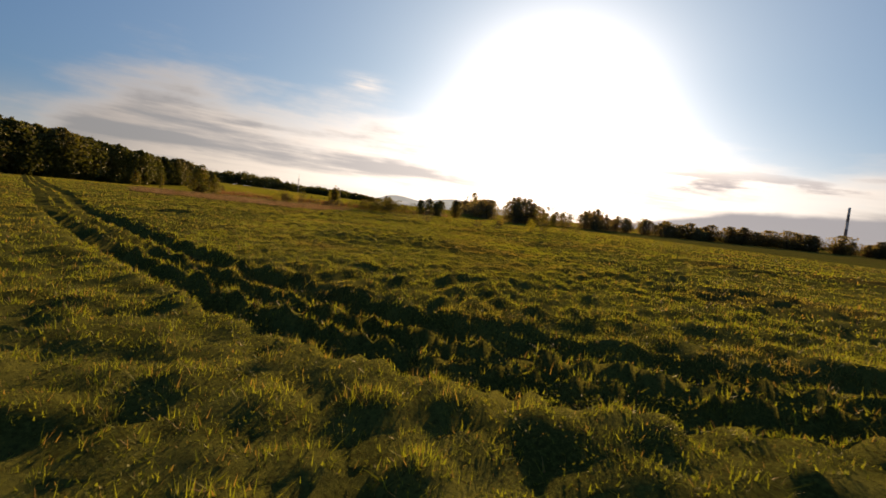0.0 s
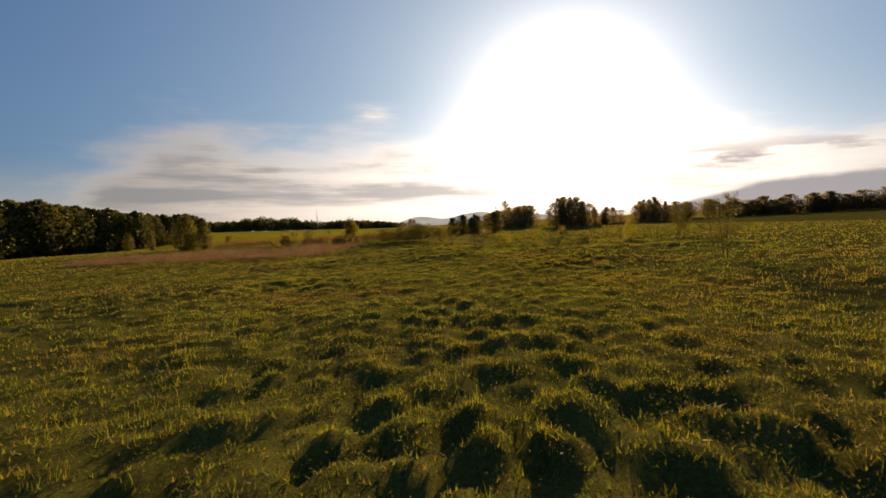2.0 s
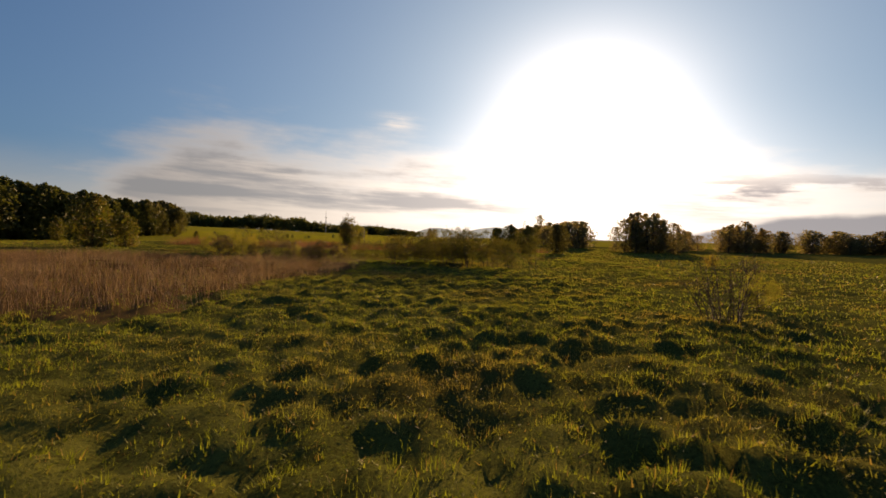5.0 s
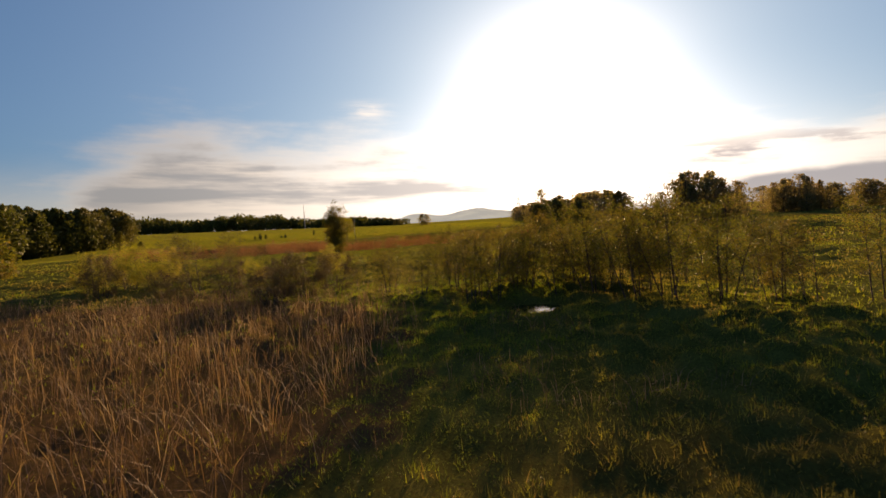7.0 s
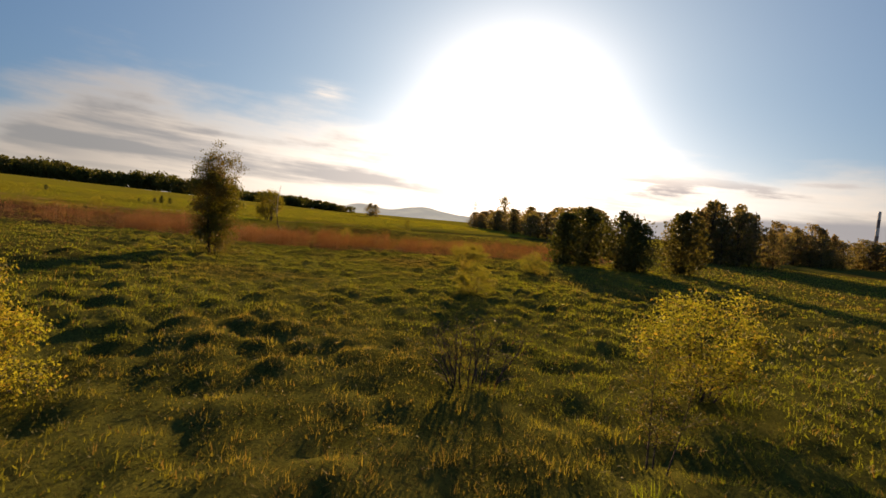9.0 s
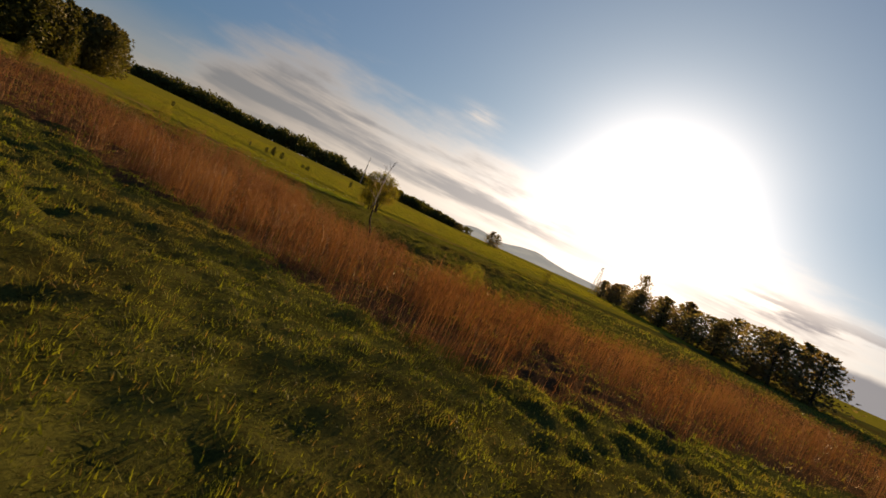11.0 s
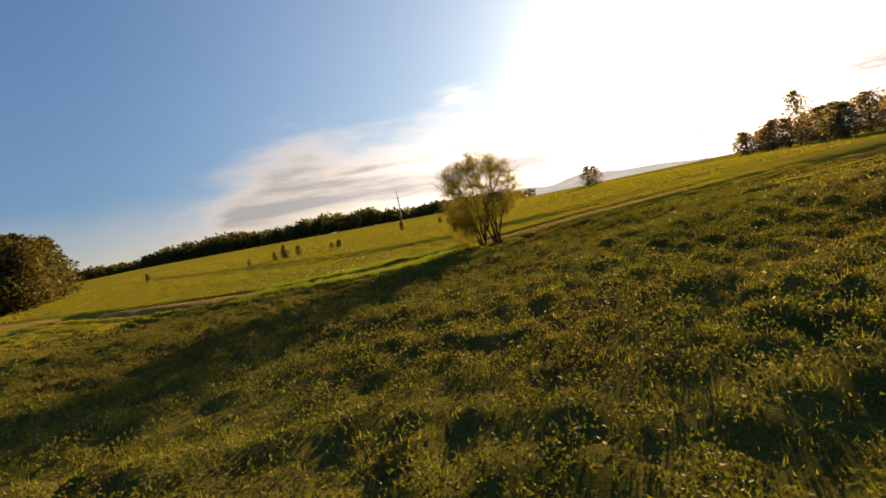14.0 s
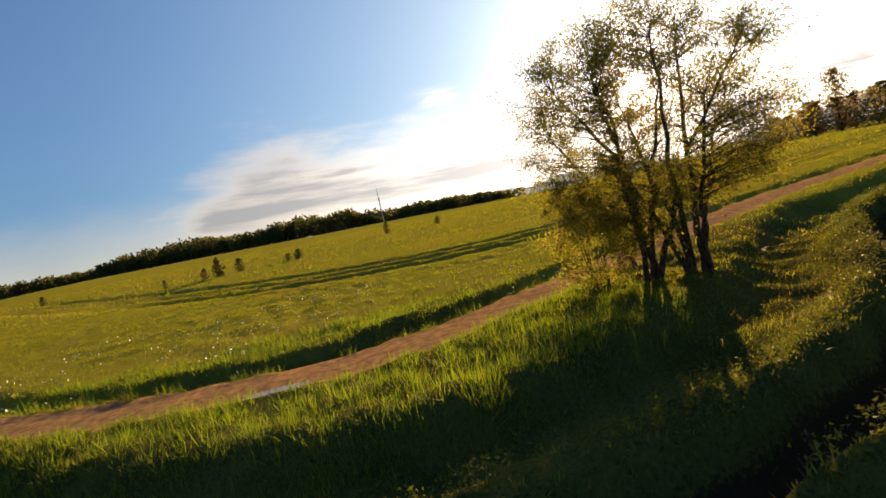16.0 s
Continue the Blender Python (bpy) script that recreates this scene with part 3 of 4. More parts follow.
def dome_tree(name, label, category, seed, height, width, stems, limbs, leaves, leaf, leaf_mat, bark, group="", low=0.12, lean=0.3, thick=0.06, aspect=2.2, droop=0.0, jitter=0.10, full=0.5, corners=4, sag=0.0):
    """A tree whose limbs fill a rounded crown: stems and branches are parts, and the leaves follow the twigs."""
    rng = random.Random(seed)
    root = thing(name, label, category, group)
    spine = []
    for s in range(stems):
        a = 2 * math.pi * (s + rng.random() * 0.7) / stems
        out = lean * (0.3 + 0.8 * rng.random()) if stems > 1 else 0.05
        foot = 0.12 * stems ** 0.6 * thick / 0.06 if stems > 1 else 0
        pts, rad = limb(rng, (foot * math.cos(a), foot * math.sin(a), -0.05 * height), (math.cos(a) * out, math.sin(a) * out, 1), height * (0.95 - (0.18 + 0.25 * rng.random()) * (stems > 1)), thick * (0.7 + 0.5 * rng.random()), thick * 0.10, 0.07, 0.06, 9)
        store = ([], [])
        tube(store, pts, rad, 6)
        stem = part("trunk", mesh_of("trunk", np.concatenate(store[0]), store[1], bark, True), root)
        spine += [(p, r, stem) for p, r in zip(pts, rad) if p.z > 0.08 * height]
    centres = []
    share = max(1, leaves // (limbs * 4))
    mid, half = height * (0.5 + low * 0.5), height * (0.5 - low * 0.5)
    for k in range(limbs):
        d = Vector((rng.gauss(0, 1), rng.gauss(0, 1), rng.gauss(0, 1) - sag)).normalized() * (full + (1 - full) * rng.random() ** 0.5) * (0.92 + 0.16 * rng.random())
        narrow = min(1.45, max(0.05, 1.02 - d.z * d.z) ** -0.34) if d.z < 0 else 1.0 - 0.08 * d.z
        goal = Vector((d.x * width * 0.5 * narrow, d.y * width * 0.5 * narrow, mid + d.z * half))
        p, r, stem = min(spine, key=lambda q: (q[0] - goal).length + 1.2 * max(0.0, q[0].z - goal.z + 0.12 * height))
        fine = ([], [])
        way = goal - p
        side = Vector((rng.gauss(0, 1), rng.gauss(0, 1), 0.8)) * way.length * 0.10
        bp = [p, p + way * 0.35 + side, p + way * 0.7 + side, goal]
        br = [r * 0.42, r * 0.3, r * 0.18, 0.003]
        tube(fine, bp, br, 4)
        for _ in range(4):
            j = 2 + int(rng.random() * 2)
            c = rng.random() * 2 * math.pi
            tp, tr = limb(rng, bp[j], (math.cos(c), math.sin(c), 0.45 - droop), height * (0.05 + 0.07 * rng.random()), br[j] * 0.6 + 0.001, 0.002, 0.2, 0.0 - droop * 0.16, 3)
            tube(fine, tp, tr, 3)
            centres += along(rng, tp, share, jitter, 0.1)
        part("branch", mesh_of("branch", np.concatenate(fine[0]), fine[1], bark, True), stem)
    part("crown", leaf_mesh("crown", centres, leaf, leaf_mat, seed, aspect, droop, corners=corners), root)
    return root


def far_tree(seed, lobes, quads, mat, shape, leaf=0.054):
    """A full-grown tree one unit high: trunk with limbs, and a crown of leaf clumps in uneven lobes."""
    rng = random.Random(seed)
    root = thing("tree", "tree", "tree")
    store = ([], [])
    pts, rad = limb(rng, (0, 0, -0.03), (0, 0, 1), 0.86, 0.017, 0.004, 0.04, 0.05, 6)
    tube(store, pts, rad, 6)
    heads = []
    for k in range(lobes):
        f = (k + 0.5) / lobes
        lo, wide, peak = shape
        zc = lo + (0.93 - lo) * f
        r = wide * max(0.25, math.sin(math.pi * (0.12 + 0.80 * f ** peak)))
        a = k * 2.4 + rng.random()
        d = r * (0.25 + 0.5 * rng.random())
        c = Vector((d * math.cos(a), d * math.sin(a), zc + rng.gauss(0, 0.02)))
        heads.append((c, r * (0.50 + 0.25 * rng.random())))
        lp, lr = limb(rng, pts[min(5, max(1, int(f * 5)))], c - pts[min(5, max(1, int(f * 5)))], (c - pts[min(5, max(1, int(f * 5)))]).length, 0.006, 0.002, 0.08, 0.0, 2)
        if k % 2:
            tube(store, lp, lr, 3)
    part("trunk", mesh_of("trunk", np.concatenate(store[0]), store[1], M_BARK, True), root)
    cs = []
    for c, r in heads:
        for _ in range(quads // lobes):
            v = Vector((rng.gauss(0, 1), rng.gauss(0, 1), rng.gauss(0, 1))).normalized() * r * (0.25 + 0.85 * rng.random() ** 0.5)
            cs.append((c.x + v.x, c.y + v.y, c.z + v.z * 0.9))
    part("crown", leaf_mesh("crown", cs, leaf, mat, seed, 1.2, 0.0, corners=3), root)
    return root


def height_at(x, y):
    return float(land(np.array([float(x)]), np.array([float(y)]))[0])


PLACED = {}


def stand(proto, x, y, size, turn, label, category, group="", sink=0.0, wide=1.0):
    """Stands the first of a kind, or a copy of it, on the ground."""
    m = pose(x, y, height_at(x, y) - sink, 0, 0, turn)
    if proto.name in PLACED:
        sx, _, sz = proto.scale
        ob = copy_thing(proto, m @ Matrix.Diagonal((size * wide / sx, size * wide / sx, size / sz, 1)))
    else:
        PLACED[proto.name] = proto
        ob = proto
        ob.matrix_basis = m @ Matrix.Diagonal((size * wide, size * wide, size, 1))
    return tagged(ob, label, category, group)


# ---- grass, weeds and reeds ----
def path_x(y):
    return np.interp(y, FLIGHT_XY[:, 1], FLIGHT_XY[:, 0])


def blades(name, label, x, y, length, width, mat, lean, seed, category, segs=1, way=None):
    """Grass blades as pointed triangles that grow from the relief."""
    r = np.random.RandomState(seed)
    z, _ = relief(x, y)
    n = len(x)
    b = r.rand(n) * 2 * np.pi if way is None else way + r.normal(0, 0.35, n)
    a = b + np.pi / 2 + r.normal(0, 0.5, n)
    l = length * (0.55 + 0.75 * r.rand(n))
    w = width * (0.6 + 0.8 * r.rand(n)) * 0.5
    out = l * lean * np.abs(r.normal(0.6, 0.5, n))
    base = np.stack([x, y, z - 0.03], 1)
    side = np.stack([np.cos(a) * w, np.sin(a) * w, np.zeros(n)], 1)
    tip = base + np.stack([np.cos(b) * out, np.sin(b) * out, l], 1)
    if segs == 1:
        v = np.stack([base - side, base + side, tip], 1).reshape(-1, 3)
        f = np.arange(3 * n).reshape(n, 3)
    else:
        mid = base + np.stack([np.cos(b) * out * 0.3, np.sin(b) * out * 0.3, l * 0.62], 1)
        v = np.stack([base - side * 0.7, base + side * 0.7, mid - side, mid + side, tip], 1).reshape(-1, 3)
        k = np.arange(n)[:, None] * 5
        f = np.concatenate([k + np.array([[0, 1, 3]]), k + np.array([[0, 3, 2]]), k + np.array([[2, 3, 4]])])
    return tagged(new(name, mesh_of(name, v, f, mat)), label, category, kind="stuff")


def keep(x, y, reed_ok=False):
    """Where grass grows: off the bare soil, the water and the reed beds."""
    _, mud = relief(x, y)
    r = np.random.RandomState(len(x) % 99991)
    k = mud < 0.25 + 0.3 * r.rand(len(x))
    for px, py, rx, ry in PONDS:
        k &= ((x - px) / rx) ** 2 + ((y - py + 0.35) / (ry + 0.35)) ** 2 > 1.3
    if not reed_ok:
        k &= ~inside(x, y, REED_BED) | (r.rand(len(x)) < 0.25 + 0.35 * (y > 164))
        k &= ~inside(x, y, STRAW_BED) | (r.rand(len(x)) < 0.20)
    return k


def scatter_grass():
    r = np.random.RandomState(11)

    def strip(n, d0, d1, y0, y1):
        y = y0 + (y1 - y0) * r.rand(n)
        d = (d0 + (d1 - d0) * r.rand(n)) * np.where(r.rand(n) < 0.5, -1, 1)
        return path_x(y) + d + 1.5, y

    def by_furrows(x, y):
        """The ground by the willow that is seen from close by on all sides."""
        return np.hypot(x - 21, y - 200) < 13

    def tufted(x, y, seed, power=1.0):
        wob, n1 = vnoise(x / 3, y / 3, 21) * 2 - 1, vnoise(x / 0.46 + vnoise(x / 3, y / 3, 21) * 2 - 1, y / 0.46, 1)
        t = np.maximum(tussocks(x + 0.16 * wob, y + 0.22 * n1, 0.80, 41), 0.8 * tussocks(x + 0.16 * wob, y + 0.22 * n1, 0.40, 47))
        t = 0.75 * t + 0.25 * vnoise(x / 1.6, y / 1.6, seed + 1)
        return r.rand(len(x)) < np.clip(0.12 + 1.1 * t, 0, 1) ** power, 0.55 + 0.8 * t

    def tufts(label, n, d0, d1, y0, y1, count, spread, length, width, mat):
        """Tussocks: blades that fan out of a common root."""
        x, y = strip(n, d0, d1, y0, y1)
        k, t = tufted(x, y, 31, 0.8)
        k &= keep(x, y)
        if d1 > 6 and mat is M_GRASS and y0 < 100:
            k &= ~by_furrows(x, y)
        if mat is M_GRASS:
            k &= ~((y > 179) & (y < 198)) | (r.rand(len(x)) < 0.35)
        if mat is M_LUSH and y0 < 150:
            k &= (vnoise(x / 2.4, y / 2.4, 88) > 0.42) & ~inside(x, y, STRAW_BED)
        if mat is M_LUSH and y0 > 150:
            k &= (y > 201.2 + 0.12 * np.abs(x - 19)) & (x < 25) & (line_distance(x, y, ROAD, 4) < 4.2)
        if mat is M_FIELD:
            k &= y > 206 + 0.175 * (x - 20)
        x, y, t = x[k], y[k], t[k] * (0.75 + 0.5 * r.rand(k.sum()))
        a = r.rand(len(x), count) * 2 * np.pi
        f = np.sqrt(r.rand(len(x), count))
        bx = (x[:, None] + np.cos(a) * f * spread * t[:, None]).ravel()
        by = (y[:, None] + np.sin(a) * f * spread * t[:, None]).ravel()
        tall = (length * t[:, None] * (1.15 - 0.55 * f)).ravel()
        blades("grass", label, bx, by, tall, width, mat, (0.25 + 0.95 * f).ravel(), 7 + n, "grass", way=a.ravel())

    def carpet(label, n, d0, d1, y0, y1, length, width, mat):
        """Short leaves that lie over the ground and hide it."""
        x, y = strip(n, d0, d1, y0, y1)
        k = keep(x, y)
        if d1 > 7 and mat is M_GRASS and y0 < 100:
            k &= ~by_furrows(x, y)
        t = 0.55 + 0.9 * vnoise(x / 0.5, y / 0.5, 91)
        blades("grass", label, x[k], y[k], length * t[k], width, mat, 1.3, 3 + n, "grass")

    carpet("low matted green herbs and moss between the tussocks", 300000, 0, 6.5, 3, 207, 0.070, 0.024, M_GRASS)
    carpet("green herbs and moss of the wet meadow", 150000, 6.5, 11, 3, 207, 0.085, 0.036, M_GRASS)
    carpet("fine green herbs over the furrows", 90000, 6.0, 14, 187, 207.5, 0.08, 0.034, M_WEED)
    tufts("fine green grass along the furrow ridges", 9000, 5.5, 14, 187, 207.5, 12, 0.16, 0.13, 0.0125, M_WEED)
    tufts("lush tall green grass on the verge of the dirt road", 9500, 0, 10.5, 199, 209.5, 12, 0.17, 0.24, 0.013, M_LUSH)
    tufts("bright green grass in the wet hollow by the pond", 3200, 0, 5, 99, 118, 12, 0.17, 0.20, 0.013, M_LUSH)
    carpet("matted green meadow herbs", 160000, 11, 28, 3, 207, 0.10, 0.055, M_GRASS)
    carpet("matted yellow-green meadow sward", 60000, 28, 80, 3, 207, 0.13, 0.16, M_GRASS)
    carpet("mown yellow-green sward of the field", 120000, 0, 32, 205, 232, 0.075, 0.045, M_FIELD)
    tufts("long green meadow grass in backlit tussocks", 32000, 0, 5.5, 3, 207, 13, 0.16, 0.135, 0.0115, M_GRASS)
    tufts("green meadow grass in dense tussocks", 26000, 5.5, 10, 3, 207, 10, 0.19, 0.15, 0.016, M_GRASS)
    tufts("green meadow grass growing in tussocks", 34000, 9.5, 28, 3, 207, 5, 0.30, 0.145, 0.036, M_GRASS)
    tufts("yellow-green meadow grass over rough ground", 24000, 28, 80, 3, 207, 3, 0.45, 0.14, 0.10, M_GRASS)
    tufts("short yellow-green grass of the sunlit field", 29000, 0, 32, 205, 232, 7, 0.20, 0.10, 0.017, M_FIELD)
    tufts("pale yellow-green grass of the open field", 22000, 0, 75, 230, 300, 3, 0.40, 0.20, 0.12, M_FIELD)


def scatter_weeds():
    r = np.random.RandomState(5)
    n = 13000
    y = 177 + 21 * r.rand(n)
    x = 4 + 36 * r.rand(n)
    k = (tussocks(x, y, 0.80, 41) + 0.5 * vnoise(x / 2.2, y / 2.2, 77) > 0.55) & keep(x, y)
    x, y = x[k], y[k]
    z, _ = relief(x, y)
    c = []
    for _ in range(20):
        c.append(np.stack([x + r.normal(0, 0.09, len(x)), y + r.normal(0, 0.09, len(x)), z + 0.02 + 0.20 * r.rand(len(x))], 1))
    tagged(new("weeds", leaf_mesh("weeds", np.concatenate(c), 0.044, M_WEED, 3, 1.7, corners=3)), "low broad-leaved green weeds with glossy leaves", "weeds", kind="stuff")
    n = 24000
    x, y = 9 + 33 * r.rand(n), 191 + 19 * r.rand(n)
    k = (line_distance(x, y, offset(TURN, -3.4), 6) < 4.0) & (relief(x, y)[1] < 0.06) & (r.rand(n) < 0.5 + 0.5 * smooth01((x - 21) / 3))
    x, y = x[k], y[k]
    z, _ = relief(x, y)
    c = []
    for _ in range(20):
        c.append(np.stack([x + r.normal(0, 0.07, len(x)), y + r.normal(0, 0.07, len(x)), z + 0.02 + 0.17 * r.rand(len(x))], 1))
    tagged(new("weeds", leaf_mesh("weeds", np.concatenate(c), 0.040, M_WEED, 13, 1.9, corners=3)), "leafy green weeds along the ridges between the furrows", "weeds", kind="stuff")
    n = 13000
    y = 3 + 174 * r.rand(n)
    x = path_x(y) + 1.5 + 11 * (r.rand(n) - 0.5)
    k = keep(x, y) & (vnoise(x / 0.46, y / 0.46, 33) > 0.30)
    x, y = x[k], y[k]
    z, _ = relief(x, y)
    c = []
    for _ in range(16):
        c.append(np.stack([x + r.normal(0, 0.10, len(x)), y + r.normal(0, 0.10, len(x)), z + 0.01 + 0.15 * r.rand(len(x))], 1))
    tagged(new("herbs", leaf_mesh("herbs", np.concatenate(c), 0.036, M_WEED, 23, 2.4, corners=3)), "low leafy green herbs among the meadow grass", "herbs", kind="stuff")
    n = 700
    x, y = 6 + 20 * r.rand(n), 207 + 8 * r.rand(n)
    k = keep(x, y) & (vnoise(x / 1.5, y / 1.5, 8) > 0.5)
    x, y = x[k], y[k]
    z, _ = relief(x, y)
    tagged(new("dandelions", leaf_mesh("dandelions", np.stack([x, y, z + 0.16 + 0.08 * r.rand(len(x))], 1), 0.05, M_FLOWER, 4, 1.0)), "scattered pale seed heads above the field grass", "flowers", kind="stuff")


def scatter_reeds():
    r = np.random.RandomState(9)
    n = 700000
    x, y = -14 + 80 * r.rand(n), 144 + 46 * r.rand(n)
    near = np.abs(x - path_x(y)) < 11
    k = inside(x + r.normal(0, 0.5, n), y + r.normal(0, 0.5, n), REED_BED) & (near | (r.rand(n) < 0.34))
    t = vnoise(x / 1.9, y / 1.4, 51) * 0.6 + vnoise(x / 5, y / 4, 52) * 0.4
    back = smooth01((y - 161) / 5) * smooth01((x - 16.5) / 8)
    clump = tussocks(x, y, 0.75, 53)
    stand_of = tussocks(x + 0.8 * clump, y, 2.6, 57)
    k &= r.rand(n) < np.clip((t - 0.42 - 0.04 * back) * 10.0, 0.012, 1) * np.clip(0.05 + 1.3 * clump, 0.03, 1) * np.clip(0.03 + 1.7 * (stand_of - 0.10), 0.02, 1) * (1 - 0.55 * back)
    x, y, t, clump, back, stand_of = x[k], y[k], t[k], clump[k], back[k], stand_of[k]
    h = (0.40 + 0.85 * t + 0.30 * clump + 0.45 * stand_of) * (0.55 + 0.6 * r.rand(len(x))) * (1 - 0.42 * back)
    blades("reeds", "tall dry orange-brown reeds in a dense bed", x, y, h, 0.0075, M_STALK, 0.22, 14, "reeds", segs=2)
    z, _ = relief(x, y)
    c = []
    for f in (0.70, 0.80, 0.90, 1.0):
        c.append(np.stack([x + r.normal(0, 0.06, len(x)), y + r.normal(0, 0.06, len(x)), z + h * f * (0.86 + 0.24 * r.rand(len(x)))], 1))
    sel = r.rand(len(x)) < 0.8
    tagged(new("reed_plumes", leaf_mesh("reed_plumes", np.concatenate([a[sel] for a in c]), 0.115, M_REED, 15, 12.0, -2.4, corners=3)), "feathery dry plumes above the reed bed", "reeds", kind="stuff")
    n = 110000
    x, y = -14 + 80 * r.rand(n), 144 + 46 * r.rand(n)
    k = inside(x, y, REED_BED)
    blades("reed_litter", "fallen brown reed stalks matted on the ground", x[k], y[k], 0.22 + 0 * x[k], 0.011, M_STALK, 1.6, 21, "reeds")
    n = 90000
    x, y = -25 + 43 * r.rand(n), 77 + 48 * r.rand(n)
    k = inside(x + r.normal(0, 0.5, n), y + r.normal(0, 0.5, n), STRAW_BED)
    t = vnoise(x / 1.2, y / 1.2, 61) * 0.6 + vnoise(x / 4, y / 4, 62) * 0.4
    k &= r.rand(n) < np.clip((t - 0.28) * 3, 0.05, 1)
    blades("dead_grass", "flattened pinkish-brown dead grass and reed stalks", x[k], y[k], 0.34 + 0.56 * t[k], 0.009, M_STRAW, 1.15, 17, "dry grass", segs=2)
    n = 6000
    x, y = path_x(100 + 0 * r.rand(n)) - 7 + 12 * r.rand(n), 95 + 24 * r.rand(n)
    k = keep(x, y) & (vnoise(x / 1.4, y / 1.4, 66) > 0.52)
    blades("dead_grass", "dry brown stalks among green tussocks by the pond", x[k], y[k], 0.38 + 0 * x[k], 0.008, M_STRAW, 1.2, 18, "dry grass", segs=2)


scatter_grass()
scatter_weeds()
scatter_reeds()


def build_ponds():
    for k, (px, py, rx, ry) in enumerate(PONDS):
        rng = random.Random(k)
        ring = [(px + rx * 1.05 * math.cos(a) * (0.85 + 0.3 * rng.random()), py + ry * 1.05 * math.sin(a) * (0.85 + 0.3 * rng.random())) for a in np.linspace(0, 2 * math.pi, 28, endpoint=False)]
        z = height_at(px, py) + 0.22
        v = [(px, py, z)] + [(a, b, z) for a, b in ring]
        f = [(0, 1 + i, 1 + (i + 1) % 28) for i in range(28)]
        tagged(new("water", mesh_of("water", v, f, M_WATER)), "small dark pond that mirrors the bright sky", "pond", kind="structure")

    # a shallow puddle along the wheel rut of the road
    ring = [(18.2 + 0.6 * math.cos(a) + 0.02 * math.sin(3 * a), 204.95 + 0.14 * math.sin(a) + 0.02 * math.cos(5 * a)) for a in np.linspace(0, 2 * math.pi, 24, endpoint=False)]
    z = float(np.mean(relief(np.array([q[0] for q in ring]), np.array([q[1] for q in ring]))[0])) + 0.02
    v = [(18.2, 204.95, z)] + [(a, b, z) for a, b in ring]
    tagged(new("puddle", mesh_of("puddle", v, [(0, 1 + i, 1 + (i + 1) % 24) for i in range(24)], M_PUDDLE)), "shallow muddy puddle at the edge of the dirt road", "puddle")


build_ponds()

# ---- willow, dead birch and the birch by the reeds ----
def arch(a, ctrl, b, n):
    """Points on a bow from a to b, drawn towards ctrl."""
    return [a * (1 - k / n) ** 2 + ctrl * (2 * k / n * (1 - k / n)) + b * (k / n) ** 2 for k in range(n + 1)]


